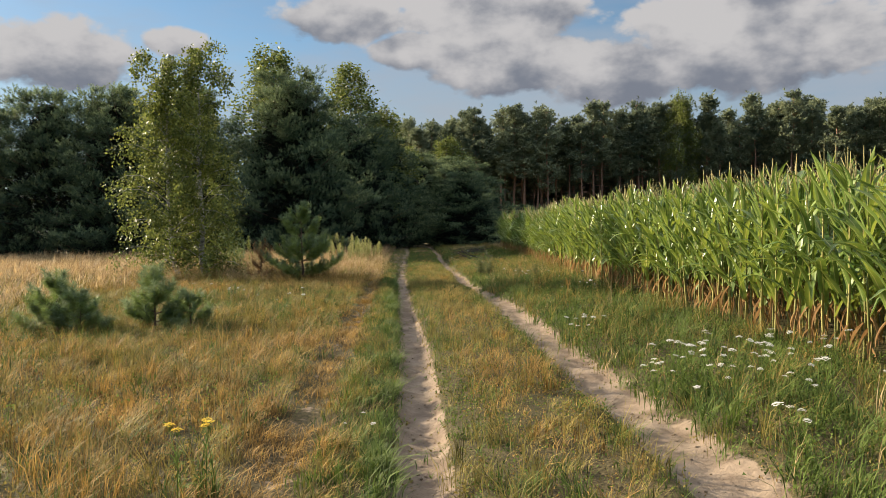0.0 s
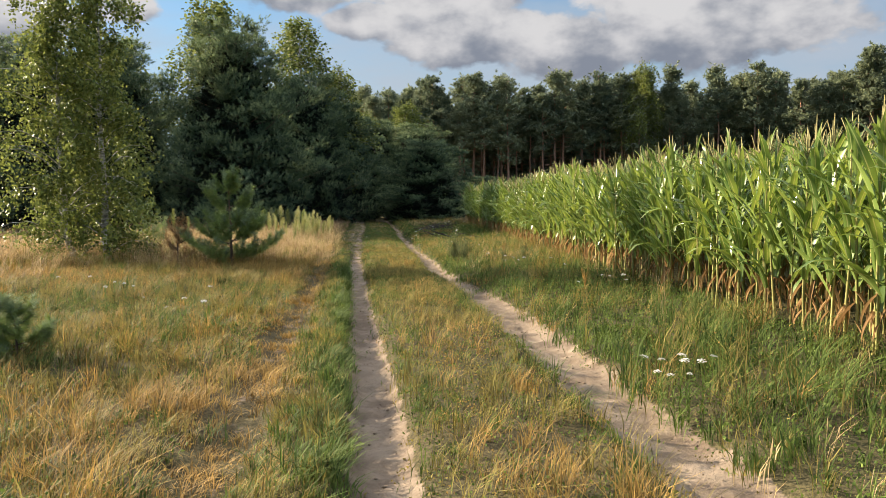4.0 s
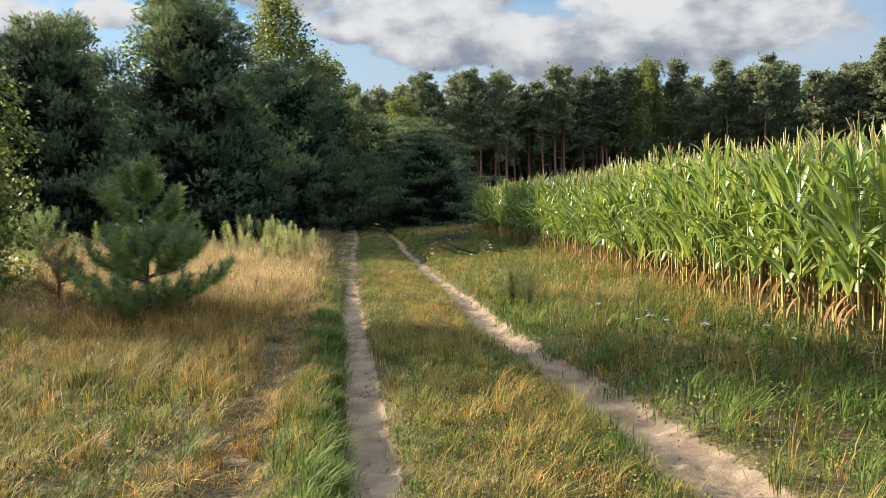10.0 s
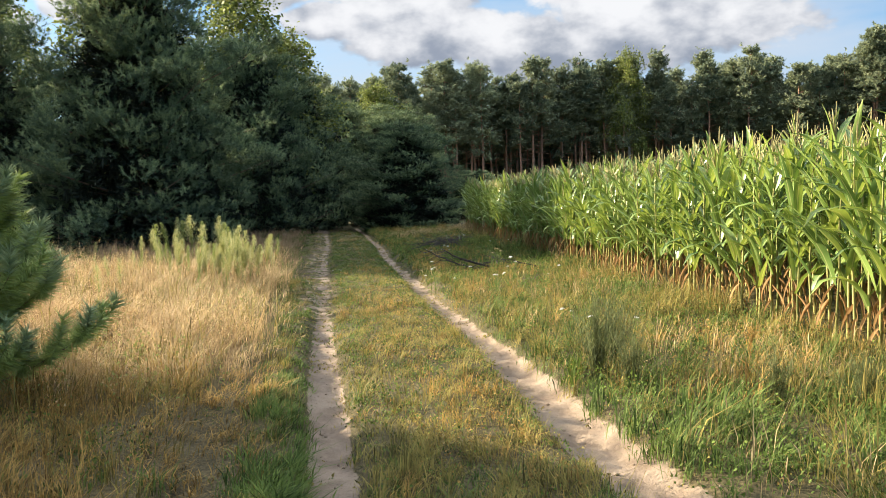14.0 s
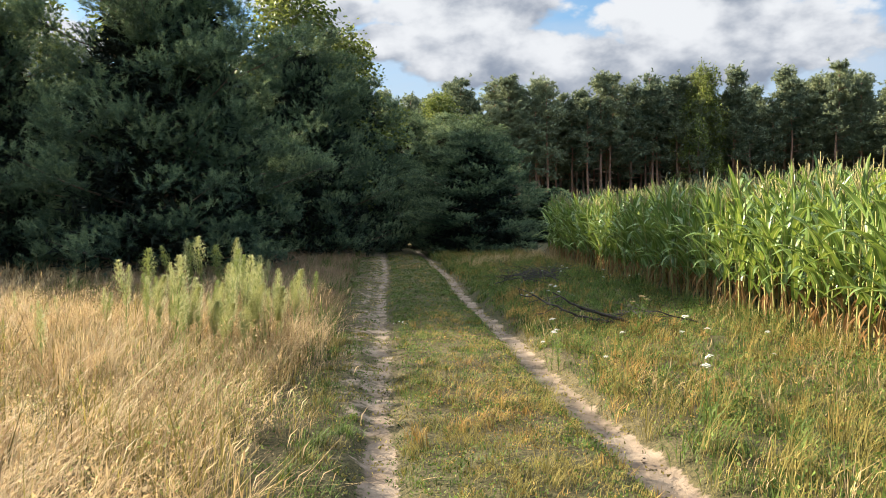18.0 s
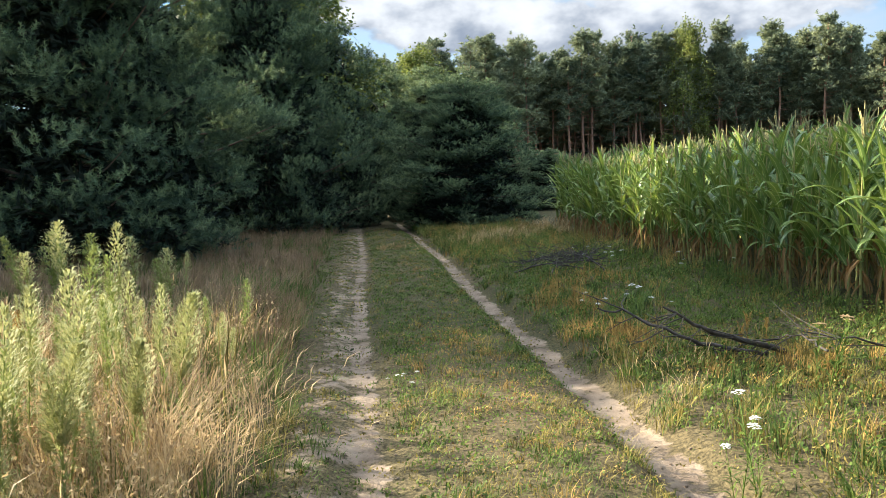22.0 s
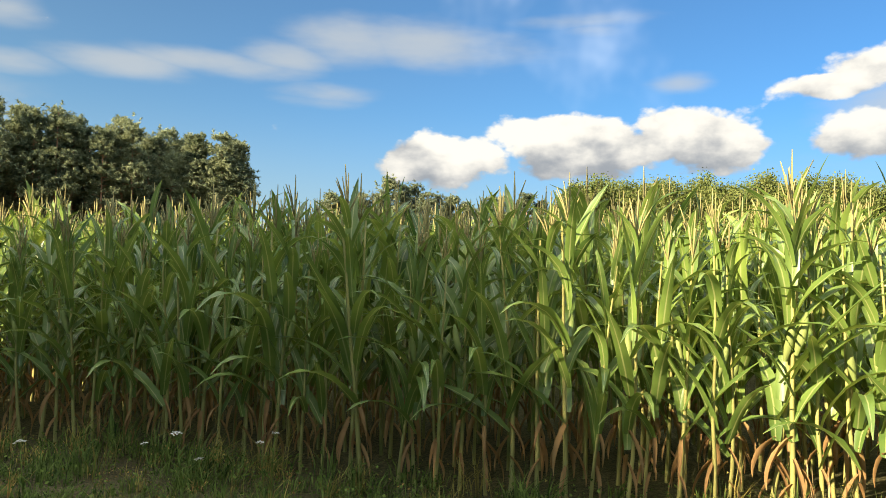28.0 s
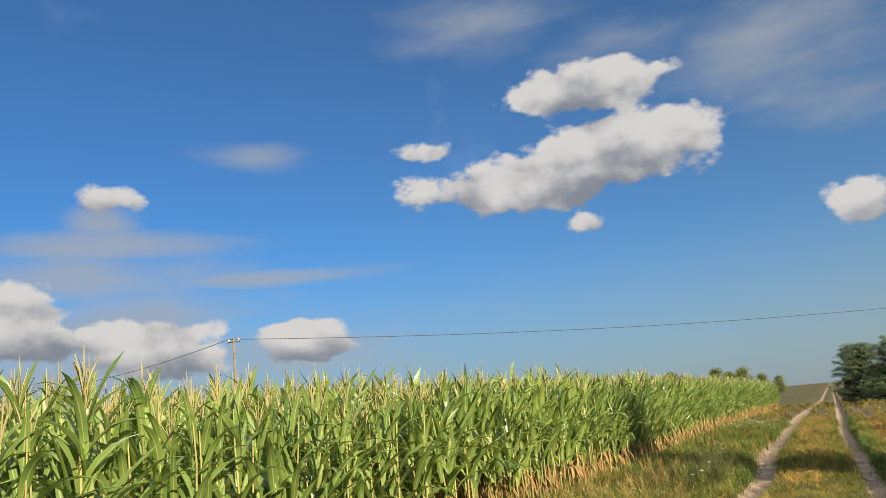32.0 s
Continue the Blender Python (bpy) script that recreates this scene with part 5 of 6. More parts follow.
meadow("gold_tuft_grass", "golden dry tufts by the far end of the ruts", GRASS_GOLD, 60000, (0.3, 6.0, 35, 45), 0.42, 0.010, tufts_at(((0.97, 38.9, 0.4, 0.5), (2.7, 38.2, 0.4, 0.5), (3.3, 39.8, 0.7, 0.9), (4.4, 41.0, 0.9, 1.0), (5.4, 42.2, 0.7, 0.8))), 0.5, 25)
meadow("rust_tuft_grass", "rust-brown dry tufts in the verge", GRASS_RUST, 46000, (1.8, 4.6, 23.5, 33), 0.46, 0.006, tufts_at(((2.2, 28.85, 0.16, 0.3), (2.45, 27.2, 0.45, 0.6), (2.5, 29.4, 0.4, 0.7), (2.9, 25.7, 0.5, 0.3), (3.3, 31.2, 0.5, 0.4))), 0.4, 26)
meadow("rust_grass", "brown dry grass beside the weed spires", GRASS_BROWN, 46000, (-2.4, -0.5, 21.5, 33), 0.46, 0.006, lambda x, y: smooth(x, -2.4, -1.5) * (1 - smooth(x, -0.85, -0.55)) * smooth(y, 23, 25) * (1 - smooth(y, 30, 33)) * (0.35 + 0.65 * patch(x, y, 0.8, 27)), 0.5, 27)
meadow("rust_grass", "green grass between the dry tufts beside the weed spires", GRASS_GREEN, 50000, (-2.4, -0.5, 21.5, 33), 0.36, 0.007, lambda x, y: smooth(x, -2.4, -1.5) * (1 - smooth(x, -0.85, -0.55)) * smooth(y, 23, 25) * (1 - smooth(y, 30, 33)) * (0.35 + 0.65 * patch(x, y, 0.5, 28)), 0.5, 28)
meadow("far_grass", "wide blond grass field", GRASS_GOLD, 230000, (-48, -4, 5, 44), 0.55, 0.022, lambda x, y: feather(x, y, -48, 0, 5, 44) * (0.5 + 0.5 * smooth(y, 13, 17)) * (1 - smooth(x, -8.0, -5.8)), 0.6, 15, 8, 0.16)
meadow("far_grass", "wide olive grass field", GRASS_OLIVE, 260000, (-44, -4, -26, 24), 0.38, 0.018, lambda x, y: feather(x, y, -44, 2, -26, 24) * (1 - smooth(x, -8.0, -5.5)), 0.6, 16, 8, 0.16)
meadow("far_grass", "grass beside the track behind the start", GRASS_OLIVE, 30000, (-8, 4.5, -60, -6), 0.35, 0.02, lambda x, y: np.clip(1 - 2 * sand_mask(x, y), 0, 1), 0.5, 17)

meadow("track_grass", "thin short grass creeping into the ruts", GRASS_GREEN, 26000, (-0.9, 2.2, -6, 48), 0.06, 0.007, lambda x, y: 0.10 + 0.35 * smooth(y, 20, 26) * patch(x, y, 0.4, 31), 0.7, 19, 6, 0.03)


def specks(name, label, mat, n, box, tall, size, want, seed, low=0.05, clump=9, wide=0.045):
    """Seed grains, spikelets and tiny leaves carried in clumps: one small three-cornered flake each."""
    rng = np.random.default_rng(seed + 5000)
    k = n // clump
    x, y = rng.uniform(box[0], box[1], k), rng.uniform(box[2], box[3], k)
    keep = rng.random(k) < want(x, y)
    x, y = x[keep], y[keep]
    top = tall * (0.75 + 0.35 * waves(x, y, 0.7, seed)) * rng.uniform(0.5, 1.2, len(x)) * trodden(x, y)
    m = len(x) * clump
    px, py = np.repeat(x, clump) + rng.normal(0, wide, m), np.repeat(y, clump) + rng.normal(0, wide, m)
    z = ground_z(px, py) + np.repeat(top, clump) * (low + (1 - low) * rng.random(m) ** 0.7)
    a = unit(rng.normal(size=(m, 3)) + [0, 0, 0.5])
    c = unit(np.cross(a, rng.normal(size=(m, 3))))
    g = (size * rng.uniform(0.6, 1.4, m))[:, None]
    p = np.stack([px, py, z], 1)
    v = np.stack([p - c * g * 0.35, p + c * g * 0.35, p + a * g], 1).reshape(-1, 3)
    tagged(new(name, to_mesh(name, v, np.arange(3 * m).reshape(-1, 3), (mat,))), label, "grass", kind="stuff")


strip = lambda x, y: centre(x, y) * bare(x, y)
specks("strip_herbs", "low creeping green herbs on the middle strip", GRASS_GREEN, 60000, (0.1, 1.8, -6, 46), 0.12, 0.020, lambda x, y: strip(x, y) * (0.3 + 0.7 * beside_ruts(x, y)) * (0.5 + 0.5 * patch(x, y, 0.5, 61)), 1)
specks("strip_seeds", "olive spikelets of low grass on the middle strip", GRASS_OLIVE, 50000, (0.1, 1.8, -6, 46), 0.20, 0.016, lambda x, y: strip(x, y) * (0.3 + 0.6 * patch(x, y, 0.7, 62)) * (1 - 0.7 * smooth(y, 21, 27)), 2)
specks("strip_seeds", "rust-brown seed heads on the middle strip", GRASS_RUST, 55000, (0.1, 1.8, -6, 46), 0.18, 0.015, lambda x, y: strip(x, y) * (1 - 0.8 * beside_ruts(x, y)) * (0.3 + 0.7 * patch(x, y, 0.9, 5)) * (1 - 0.8 * smooth(y, 25, 31)), 3)
specks("verge_leaves", "small green leaves of the verge herbs", GRASS_GREEN, 60000, (1.7, 5.2, -6, 46), 0.26, 0.022, lambda x, y: right_side(x, y) * (0.9 - 0.55 * smooth(y, 13.5, 17.5) * (1 - smooth(y, 24, 28))), 4)
specks("verge_seeds", "olive seed heads of the verge grass", GRASS_OLIVE, 55000, (1.7, 5.2, -6, 46), 0.36, 0.017, lambda x, y: right_side(x, y) * (0.2 + 0.75 * smooth(y, 14.5, 18.5) * (1 - 0.8 * smooth(y, 25, 28) * (1 - smooth(y, 34, 36)))), 5, 0.25)
specks("verge_seeds", "golden seed heads of the verge grass", GRASS_RUST, 45000, (1.7, 5.2, -6, 46), 0.38, 0.016, lambda x, y: right_side(x, y) * (0.1 + 0.7 * smooth(y, 14.5, 18.5) * patch(x, y, 1.2, 7) * (1 - 0.85 * smooth(y, 25, 28) * (1 - smooth(y, 34, 36)))), 6, 0.3)
specks("meadow_seeds", "rust-brown seed heads of the meadow grass", GRASS_RUST, 85000, (-9, -0.7, -6, 18), 0.27, 0.017, lambda x, y: left_side(x, y) * rusty(x, y), 7, 0.25)
specks("meadow_seeds", "olive seed heads of the meadow grass", GRASS_OLIVE, 70000, (-9, -0.7, -6, 18), 0.22, 0.019, lambda x, y: left_side(x, y) * (1.0 - 0.55 * rusty(x, y)), 8)
specks("meadow_leaves", "small green leaves between the meadow grass", GRASS_GREEN, 45000, (-9, -0.7, -6, 18), 0.17, 0.022, lambda x, y: left_side(x, y) * (0.95 - 0.85 * rusty(x, y)), 9)
specks("tall_seeds", "pale fluffy seed heads of the blond grass", GRASS_GOLD, 190000, (-8, -0.5, 16, 30), 0.60, 0.019, lambda x, y: gold_zone(x, y) * (0.35 + 0.65 * patch(x, y, 0.9, 21)), 10, 0.45, 16, 0.04)
specks("tall_leaves", "green herbs between the blond grass", WEED, 50000, (-8, -0.5, 16, 30), 0.42, 0.024, lambda x, y: gold_zone(x, y) * (0.75 - 0.6 * patch(x, y, 0.9, 21)), 11, 0.1)
specks("trampled_grass", "flat grey-green trampled grass beside the rut", GRASS_GREEN, 50000, (-0.9, 0.15, 12, 46), 0.04, 0.018, lambda x, y: smooth(y, 14, 20) * np.clip(1 - 1.4 * sand_mask(x, y), 0, 1) * (0.4 + 0.6 * patch(x, y, 0.5, 66)), 12)
specks("rut_edge_grass", "short ragged grass hanging over the rut edges", GRASS_OLIVE, 60000, (-0.4, 2.2, -6, 46), 0.06, 0.020, lambda x, y: np.clip(4 * sand_mask(x, y) * (1 - sand_mask(x, y)), 0, 1) * (0.25 + 0.75 * patch(x, y, 0.3, 67)), 13)


def clods():
    """Small lumps of dry sand in the ruts."""
    rng = np.random.default_rng(77)
    n = 1500
    y = rng.uniform(-5, 34, n)
    x = np.where(rng.random(n) < 0.5, left_track(y), right_track(y)) + rng.normal(0, 0.15, n)
    r = rng.uniform(0.004, 0.016, n)
    corner = np.array([(1, 0, 0), (-1, 0, 0), (0, 1, 0), (0, -1, 0), (0, 0, 0.8), (0, 0, -0.5)], float)
    v = np.stack([x, y, ground_z(x, y) + 0.2 * r], 1)[:, None] + corner[None] * r[:, None, None] * rng.uniform(0.6, 1.3, (n, 6, 1))
    f = np.array([(0, 2, 4), (2, 1, 4), (1, 3, 4), (3, 0, 4), (2, 0, 5), (1, 2, 5), (3, 1, 5), (0, 3, 5)])
    f = (f[None] + (np.arange(n) * 6)[:, None, None]).reshape(-1, 3)
    me = to_mesh("sand_clods", v.reshape(-1, 3), f, (SOIL,))
    me.attributes.new("sand", "FLOAT", "POINT").data.foreach_set("value", np.ones(n * 6, np.float32))
    tagged(new("sand_clods", me), "crumbs of dry sand lying in the ruts", "soil", kind="stuff")


clods()


# ---- weeds, flowers, dead wood ----
def weed_model(seed, height, plume=False):
    """A leafy spire: stem, narrow leaves all the way up and a fluffy head."""
    rng = np.random.default_rng(seed)
    z = np.linspace(0, height, 6)
    sway = rng.normal(0, 0.014, (6, 2)).cumsum(0)
    if plume:
        sway[4:, 0] += (0.03, 0.11)
    p = np.stack([sway[:, 0], sway[:, 1], z], 1)
    stem = tube(p, np.linspace(0.006, 0.002, 6), 5)
    n = 110
    t = rng.uniform(0.12, 0.86, n)
    base = np.stack([np.interp(t * height, z, p[:, k]) for k in range(3)], 1)
    green = blades(base, rng.uniform(0.05, 0.085, n), np.full(n, 0.007), rng.uniform(0.7, 1.5, n), rng.uniform(0, 6.28, n))
    n = 1500 if plume else 420
    t = rng.uniform(0.55, 1.0, n)
    a = rng.uniform(0, 6.28, n)
    r = (0.085 if plume else 0.062) * np.sin(np.pi * np.clip((t - 0.51) / 0.53, 0, 1)) * rng.uniform(0.3, 1.2, n)
    base = np.stack([np.interp(t * height, z, p[:, k]) for k in range(3)], 1) + np.stack([r * np.cos(a), r * np.sin(a), 0 * r], 1)
    fluff = blades(base, rng.uniform(0.018, 0.038, n), np.full(n, 0.010), rng.uniform(0.3, 1.2, n), a)
    return (to_mesh("stem", *stem, (WEED,), smooth=True), to_mesh("foliage", *green, (WEED,)), to_mesh("seed_head", *fluff, (WEED_FLUFF if seed % 3 else WEED,)))


def assemble(name, names, meshes, m, label, category, group):
    root = tagged(new(name), label, category, group)
    for kind, mesh in zip(names, meshes):
        part(kind, mesh, root)
    root.matrix_basis = m
    return root


def weeds():
    rng = np.random.default_rng(31)
    kinds = [weed_model(610 + k, 1.0) for k in range(6)]
    thick = [weed_model(630 + 3 * k + 1, 1.0, True) for k in range(4)]
    for k, (x, y, size) in enumerate(((-0.95, 24.4, 1.08), (-1.12, 24.1, 0.92), (-1.25, 23.6, 1.0), (-1.7, 24.2, 0.95), (-1.95, 23.7, 1.0), (-1.5, 23.2, 0.85), (-2.3, 24.3, 1.05), (-1.35, 23.9, 0.75), (-1.6, 23.6, 0.8))):
        assemble("horseweed", ("stem", "foliage", "seed_head"), thick[k % 4], pose(x, y, float(ground_z(x, y)) - 0.02, rng.normal(0, 4), rng.normal(0, 4), rng.uniform(-70, 70)) @ Matrix.Scale(0.88 * size, 4),
                 "tall weed with a thick nodding pale yellow plume", "weed", "weed plumes in the blond grass")
    for k, (x, y, size) in enumerate(((-2.75, 27.9, 1.25), (-3.3, 27.4, 1.1), (-2.45, 28.2, 1.12), (-2.2, 28.6, 1.05), (-1.85, 28.4, 0.95), (-3.0, 28.4, 1.15), (-1.7, 28.0, 0.9), (-2.9, 27.7, 1.0))):
        assemble("horseweed", ("stem", "foliage", "seed_head"), kinds[(0, 2, 5, 3)[k % 4]], pose(x, y, float(ground_z(x, y)) - 0.02, rng.normal(0, 3), rng.normal(0, 3), 67.0 * k) @ Matrix.Diagonal((1.5 * size, 1.5 * size, size, 1)),
                 "tall green leafy weed spire in brown grass", "weed", "green spires in the shade")
    centres = [(-1.45, 24.5), (-1.75, 23.9), (-1.5, 25.0), (-2.2, 24.4), (-1.35, 25.4), (-1.5, 26.2), (-1.2, 26.9), (-2.0, 25.9), (-2.4, 25.0), (-2.1, 27.2), (-2.9, 27.8), (-3.3, 26.0), (-4.4, 26.2), (-1.7, 24.2), (-5.4, 25.5), (-3.0, 24.3)]
    k = 0
    for cx, cy in centres:
        for _ in range(7 if cy < 25.1 else 6):
            x, y = cx + rng.normal(0, 0.5), cy + rng.normal(0, 1.0)
            if x > -0.8:
                continue
            size = rng.uniform(0.4, 0.95) + 0.3 * (rng.random() < 0.25)
            assemble("horseweed", ("stem", "foliage", "seed_head"), kinds[k % 6],
                     pose(x, y, float(ground_z(x, y)) - 0.02, rng.normal(0, 4), rng.normal(0, 4), rng.uniform(0, 360)) @ Matrix.Scale(size, 4),
                     "tall pale green weed spire with fluffy seed head", "weed", "weed spires in the blond grass")
            k += 1


def umbel_model(seed, height, petal):
    """A flower stalk with a flat head of many small florets."""
    rng = np.random.default_rng(seed)
    top = np.array([rng.normal(0, 0.03), rng.normal(0, 0.03), height])
    pieces = [tube([(0, 0, 0), top * [0.4, 0.4, 0.5], top * [1, 1, 0.9]], (0.003, 0.0025, 0.002), 4)]
    n = 26
    a, r = np.arange(n) * 2.4, 0.029 * np.sqrt(np.arange(n) / n)
    c = np.stack([top[0] + r * np.cos(a), top[1] + r * np.sin(a), height - r * 0.25 + rng.normal(0, 0.003, n)], 1)
    for p in c[::4]:
        pieces.append(tube([top * [1, 1, 0.9], p], (0.0015, 0.001), 3))
    q = np.arange(6) * np.pi / 3
    ring = np.stack([np.cos(q), np.sin(q), 0 * q - 0.25], 1) * 0.0066
    v = np.concatenate([c[:, None], c[:, None] + ring[None]], 1).reshape(-1, 3)
    f = np.array([(0, 1 + s, 1 + (s + 1) % 6) for s in range(6)])
    f = (f[None] + (np.arange(n) * 7)[:, None, None]).reshape(-1, 3)
    n = 26
    t = rng.uniform(0.05, 0.7, n)
    leaf = blades(top * t[:, None], rng.uniform(0.05, 0.10, n), np.full(n, 0.008), rng.uniform(0.8, 1.6, n), rng.uniform(0, 6.28, n))
    sv, sf = join(pieces)
    return to_mesh("stem", sv, sf, (HERB,), smooth=True), to_mesh("foliage", *leaf, (HERB,)), to_mesh("flower_head", v, f, (petal,))


def flowers():
    rng = np.random.default_rng(44)
    white = [umbel_model(700 + k, 0.46, WHITE_PETAL) for k in range(5)]
    yellow = [umbel_model(720 + k, 0.5, YELLOW_PETAL) for k in range(2)]
    spots = [(2.6, 2.0, 16, 0.22), (3.05, 1.8, 22, 0.25), (2.2, 1.85, 8, 0.12), (2.65, 1.2, 10, 0.16), (2.42, -0.3, 4, 0.08), (3.5, 2.2, 10, 0.25), (2.12, 4.62, 9, 0.12), (3.0, 0.9, 4, 0.1), (3.9, 1.2, 5, 0.2), (-0.28, 0.6, 3, 0.08), (2.7, 13.4, 6, 0.2), (3.2, 12.0, 4, 0.3),
             (2.4, 27.4, 9, 0.18), (1.73, 23.62, 4, 0.07), (3.2, 22.5, 5, 0.4), (2.6, 21.6, 4, 0.4), (0.3, 25.35, 6, 0.07), (4.3, 29.8, 5, 0.25), (3.5, 30.8, 5, 0.2), (3.75, 32.0, 3, 0.15), (-1.7, 8.6, 5, 0.4), (-3.2, 10.5, 6, 0.5), (3.3, 9.6, 5, 0.4), (2.4, 18.0, 4, 0.3)]
    k = 0
    for cx, cy, count, wide in spots:
        for _ in range(count):
            x, y = cx + rng.normal(0, wide), cy + rng.normal(0, wide * 1.3)
            assemble("yarrow", ("stem", "foliage", "flower_head"), white[k % 5],
                     pose(x, y, float(ground_z(x, y)) - 0.01, rng.normal(0, 7), rng.normal(0, 7), rng.uniform(0, 360)) @ Matrix.Scale(rng.uniform(0.75, 1.15) * (0.55 if abs(cx) < 0.5 else 1.0), 4),
                     "white flat-headed meadow flower on a green stalk", "flower", "white meadow flowers")
            k += 1
    for x, y in ((-1.0, -0.42), (-0.95, -0.36), (-1.1, -0.47), (-1.06, -0.4), (-1.13, -0.52), (-4.6, 15.4), (-4.8, 15.1)):
        assemble("tansy", ("stem", "foliage", "flower_head"), yellow[k % 2], pose(x, y, float(ground_z(x, y)) - 0.01, 3, 4, 50.0 * k),
                 "yellow flat-headed meadow flower", "flower", "yellow meadow flowers")
        k += 1
    withered = umbel_model(740, 0.34, GRASS_GOLD)
    for k, (x, y, size) in enumerate(((3.1, 25.2, 1.6), (3.16, 25.25, 1.45), (3.05, 25.28, 1.35))):
        assemble("dry_umbel", ("stem", "foliage", "flower_head"), withered, pose(x, y, float(ground_z(x, y)) - 0.01, 3, 4, 50.0 * k) @ Matrix.Scale(size, 4), "cream-coloured withered umbel above the grass", "flower", "withered umbels")


def dock_model(seed):
    """A ripe dock: ridged stem, upright seed branches crowded with brown grains, a few withered leaves."""
    rng = np.random.default_rng(seed)
    height = 0.62
    stem = [tube([(0, 0, 0), (0.01, 0, 0.3), (0.0, 0.01, height)], (0.006, 0.005, 0.002), 5)]
    grains = []
    for k in range(7):
        z, a = height * rng.uniform(0.4, 0.95), rng.uniform(0, 6.28)
        ln = rng.uniform(0.12, 0.22) if k else 0.3
        c = np.array([0, 0, z if k else height * 0.62])
        e = c + np.array([0.3 * ln * math.cos(a), 0.3 * ln * math.sin(a), ln])
        stem.append(tube([c, (c + e) / 2, e], (0.003, 0.002, 0.001), 3))
        n = 90
        grains.append(leaves(c + (e - c) * rng.uniform(0.1, 1, n)[:, None] + rng.normal(0, 0.009, (n, 3)), 0.014, rng))
    n = 8
    leaf = blades(np.zeros((n, 3)) + np.array([0, 0, 1.0]) * rng.uniform(0.02, 0.25, n)[:, None], rng.uniform(0.1, 0.18, n), np.full(n, 0.03), rng.uniform(0.8, 1.5, n), rng.uniform(0, 6.28, n))
    return to_mesh("stem", *join(stem), (GRASS_RUST,), smooth=True), to_mesh("foliage", *leaf, (GRASS_RUST,)), to_mesh("seed_head", *join(grains), (GRASS_RUST,))


def docks():
    rng = np.random.default_rng(52)
    kinds = [dock_model(810 + k) for k in range(3)]
    for k, (x, y, size) in enumerate(((3.05, 26.3, 0.42), (3.15, 26.4, 0.48), (3.3, 26.35, 0.42), (3.18, 10.3, 0.75), (3.1, 16.4, 0.7), (-2.7, 26.8, 0.9), (2.4, 28.9, 0.6))):
        assemble("dock_plant", ("stem", "foliage", "seed_head"), kinds[k % 3], pose(x, y, float(ground_z(x, y)) - 0.01, rng.normal(0, 5), rng.normal(0, 5), 70.0 * k) @ Matrix.Scale(size, 4),
                 "ripe rust-brown dock stalk in the verge grass", "weed", "ripe docks in the grass")


def twigs(root, seed, count, span, thick, spread):
    """Forked dead wood lying along x: a stem and thinner side shoots, each a part."""
    rng = np.random.default_rng(seed)
    s = np.linspace(0, 1, 9)
    stem = np.stack([span * (s - 0.5), 0.12 * np.sin(3 * s) + rng.normal(0, 0.02, 9), 0.06 + 0.16 * np.sin(2.4 * s) + rng.normal(0, 0.02, 9)], 1)
    part("stem", to_mesh("stem", *tube(stem, thick * (1.1 - s), 6), (DEAD_WOOD,), smooth=True), root)
    for k in range(count):
        t = rng.uniform(0.15, 0.95)
        c = np.array([np.interp(t, s, stem[:, i]) for i in range(3)])
        a = rng.uniform(-1.2, 1.2) + (np.pi if rng.random() < 0.15 else 0)
        ln = spread * rng.uniform(0.4, 1.1)
        d = np.array([math.cos(a), math.sin(a), rng.uniform(-0.15, 0.5)])
        mid = c + d * ln * 0.5 + rng.normal(0, 0.05, 3)
        end = c + d * ln + np.array([0, 0, rng.uniform(-0.1, 0.12)])
        end[2], mid[2] = max(end[2], 0.03), max(mid[2], 0.03)
        e2 = mid + np.array([d[0] + rng.normal(0, 0.5), d[1] + rng.normal(0, 0.5), rng.uniform(0, 0.5)]) * ln * 0.4
        shoot = join([tube([c, mid, end], (thick * 0.4, thick * 0.28, thick * 0.1), 5), tube([mid, (mid + e2) / 2 + rng.normal(0, 0.02, 3), e2], (thick * 0.22, thick * 0.15, thick * 0.07), 4)])
        part("twig", to_mesh("twig", *shoot, (DEAD_WOOD,), smooth=True), root)


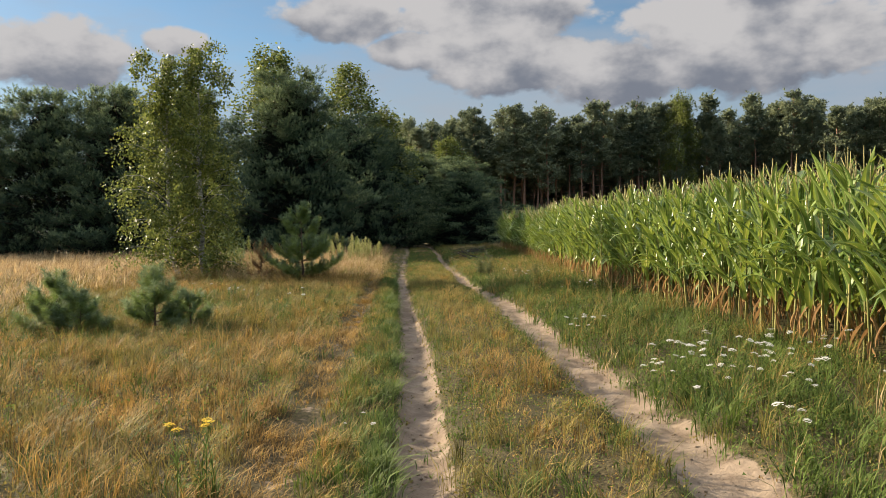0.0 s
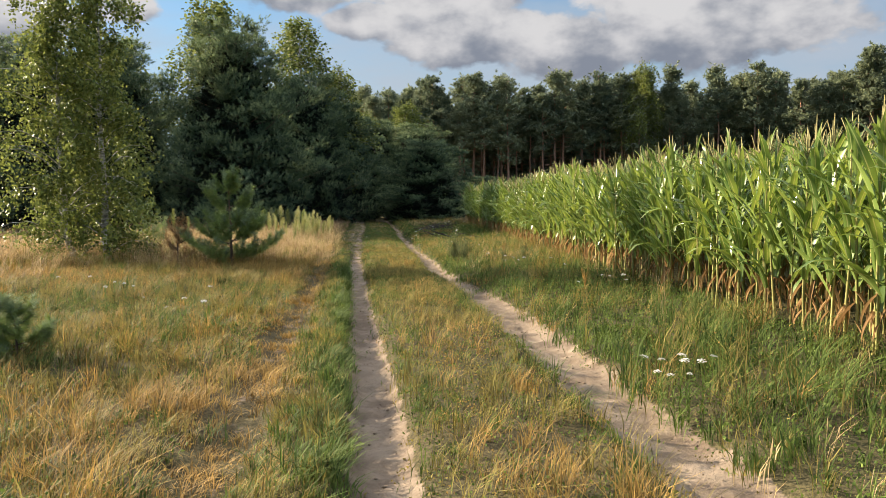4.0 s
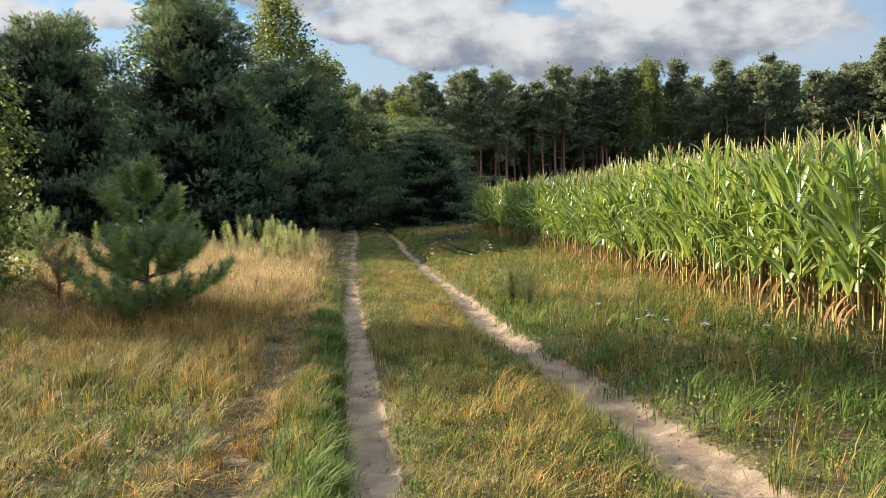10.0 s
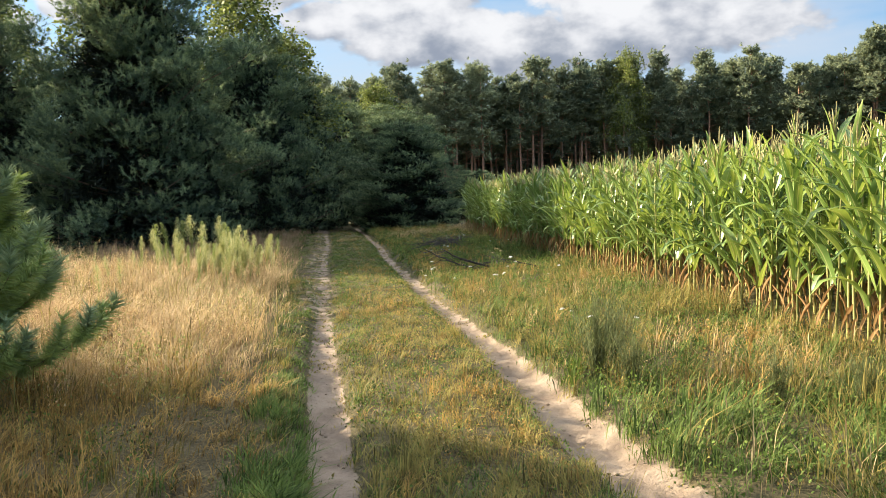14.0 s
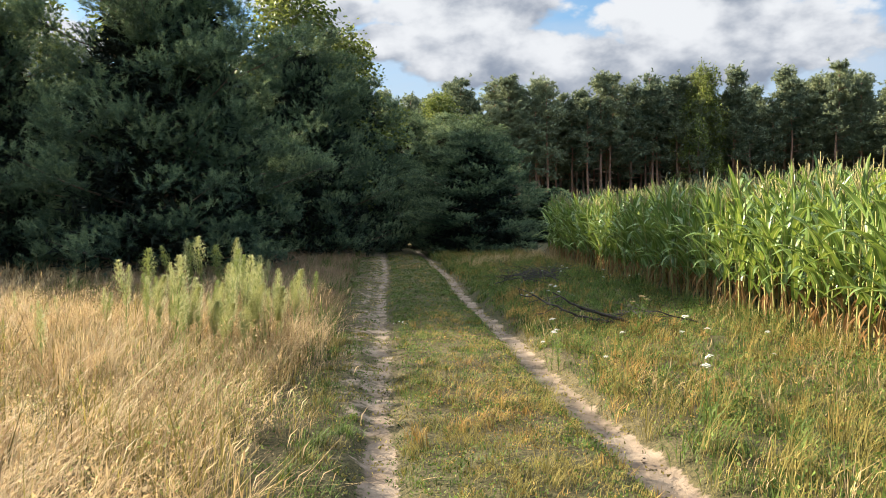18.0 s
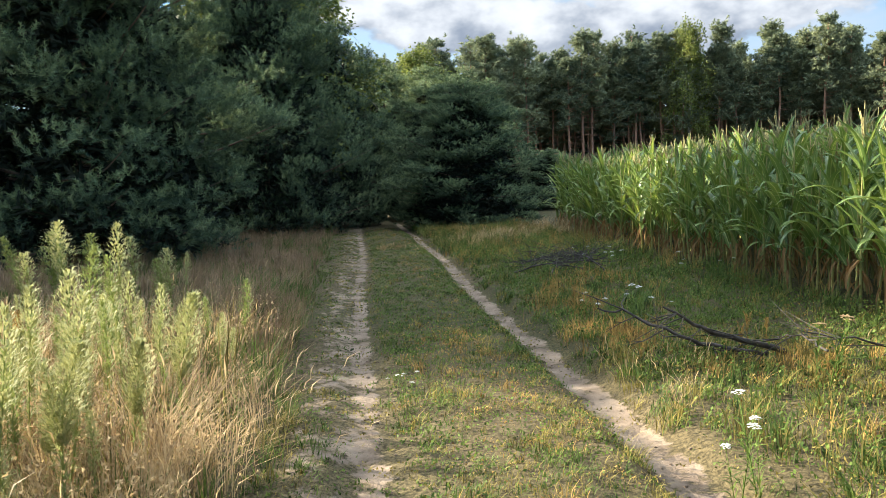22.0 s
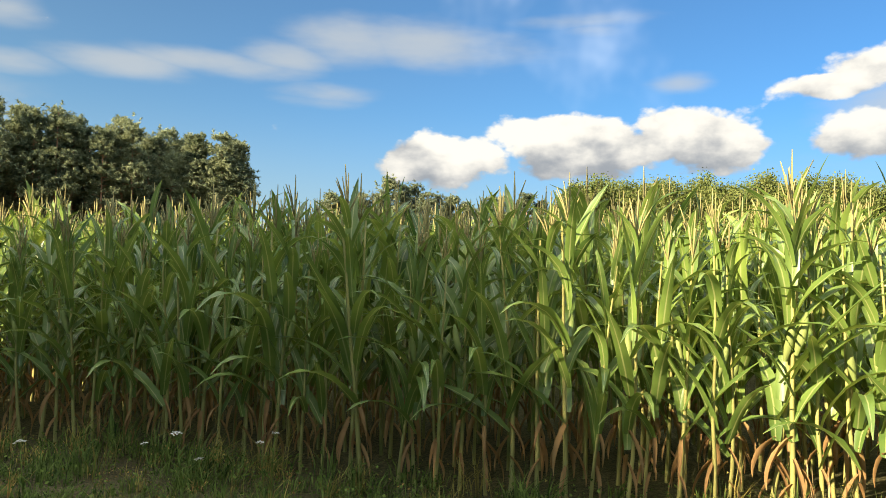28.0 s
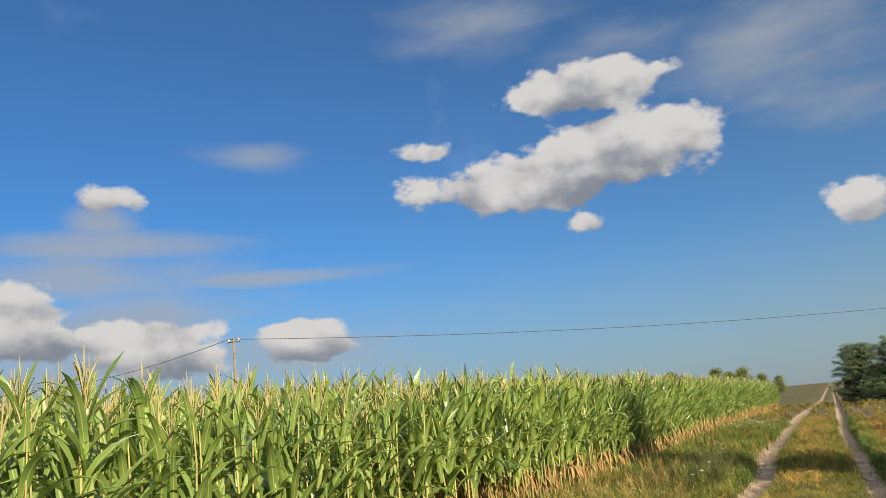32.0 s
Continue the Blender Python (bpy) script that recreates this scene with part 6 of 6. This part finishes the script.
def dead_wood():
    rng = np.random.default_rng(65)
    root = tagged(new("fallen_branch"), "grey forked dead branch lying in the grass", "branch")
    arms = (([(-0.80, 0.34, 0.42), (-0.62, 0.24, 0.41), (-0.33, -0.01, 0.27), (0.02, 0.10, 0.12), (0.45, 0.06, 0.05)], 0.020), ([(-0.47, -0.17, 0.50), (-0.30, -0.15, 0.41), (-0.12, -0.12, 0.31), (0.19, -0.03, 0.20), (0.62, 0.04, 0.07)], 0.026),
            ([(0.45, 0.0, 0.20), (0.62, -0.25, 0.24), (0.55, -0.60, 0.20)], 0.010))
    for bends, thick in arms:
        bends = np.array(bends)
        s = np.linspace(0, 1, 14)
        p = np.stack([np.interp(s, np.linspace(0, 1, len(bends)), bends[:, k]) for k in range(3)], 1) + rng.normal(0, 0.009, (14, 3))
        part("stem", to_mesh("stem", *tube(p, thick * (0.3 + 0.7 * s), 7), (DEAD_WOOD,), smooth=True), root)
        for k in range(11 if thick > 0.015 else 4):
            at = p[rng.integers(2, 12)]
            ln = rng.uniform(0.16, 0.5)
            d = unit(np.array([-0.7 + rng.normal(0, 0.45), -0.25 + rng.normal(0, 0.6), rng.uniform(-0.45, 0.4)]))
            mid, end = at + d * ln * 0.5 + rng.normal(0, 0.025, 3), at + d * ln + rng.normal(0, 0.03, 3)
            mid[2], end[2] = max(mid[2], 0.05), max(end[2], 0.06)
            tip = mid + unit(d + rng.normal(0, 0.5, 3)) * ln * 0.4
            tip[2] = max(tip[2], 0.06)
            part("twig", to_mesh("twig", *join([tube([at, mid, end], (0.006, 0.004, 0.0015), 4), tube([mid, (mid + tip) / 2, tip], (0.004, 0.003, 0.001), 3)]), (DEAD_WOOD,), smooth=True), root)
    root.matrix_basis = pose(2.70, 26.05, float(ground_z(2.7, 26.05)))
    root = tagged(new("fallen_branch"), "thin grey dry twig lying in the grass", "branch")
    twigs(root, 6, 9, 1.0, 0.012, 0.45)
    root.matrix_basis = pose(3.55, 25.7, float(ground_z(3.55, 25.7)) + 0.02, 0, 0, 168)
    for k in range(7):
        x, y = 3.0 + 0.3 * (k % 3), 31.9 + 0.16 * k
        root = tagged(new("brushwood"), "dry dark branch in a heap at the maize edge", "branch", "brushwood heap")
        twigs(root, 20 + k, 16, 1.3, 0.013, 0.7)
        root.matrix_basis = pose(x, y, float(ground_z(x, y)) + 0.02, 0, 0, 47.0 * k)


def power_line():
    """Wooden poles with a crossarm, insulators and a sagging wire far over the field."""
    tops = []
    for x, y, h in ((80.0, -25.0, 8.0), (36.0, -12.0, 7.6), (-25.0, -62.0, 8.6)):
        z = float(ground_z(x, y))
        root = tagged(new("power_pole"), "weathered wooden power pole standing in the maize", "pole", "power line poles")
        part("post", to_mesh("post", *tube([(0, 0, -0.3), (0, 0, h * 0.5), (0, 0, h)], (0.11, 0.09, 0.075), 10), (POLE_WOOD,), smooth=True), root)
        part("crossarm", to_mesh("crossarm", *tube([(-0.5, 0, h - 0.3), (0, 0, h - 0.3), (0.5, 0, h - 0.3)], (0.05, 0.05, 0.05), 6), (POLE_WOOD,)), root)
        for s in (-0.42, 0.42):
            part("insulator", to_mesh("insulator", *tube([(s, 0, h - 0.26), (s, 0, h - 0.16), (s, 0, h - 0.08)], (0.03, 0.05, 0.02), 8), (WHITE_PETAL,), smooth=True), root)
        root.matrix_basis = pose(x, y, z)
        tops.append(np.array([x + 0.42, y, z + h - 0.08]))
    for a, c in zip(tops, tops[1:]):
        s = np.linspace(0, 1, 24)[:, None]
        p = a + (c - a) * s - np.array([0, 0, 1.0]) * 4 * 1.1 * s * (1 - s)
        tagged(new("power_cable", to_mesh("power_cable", *tube(p, np.full(24, 0.022), 5), (WIRE,))), "thin dark overhead cable sagging between poles", "cable")


weeds()
docks()
flowers()
dead_wood()
power_line()
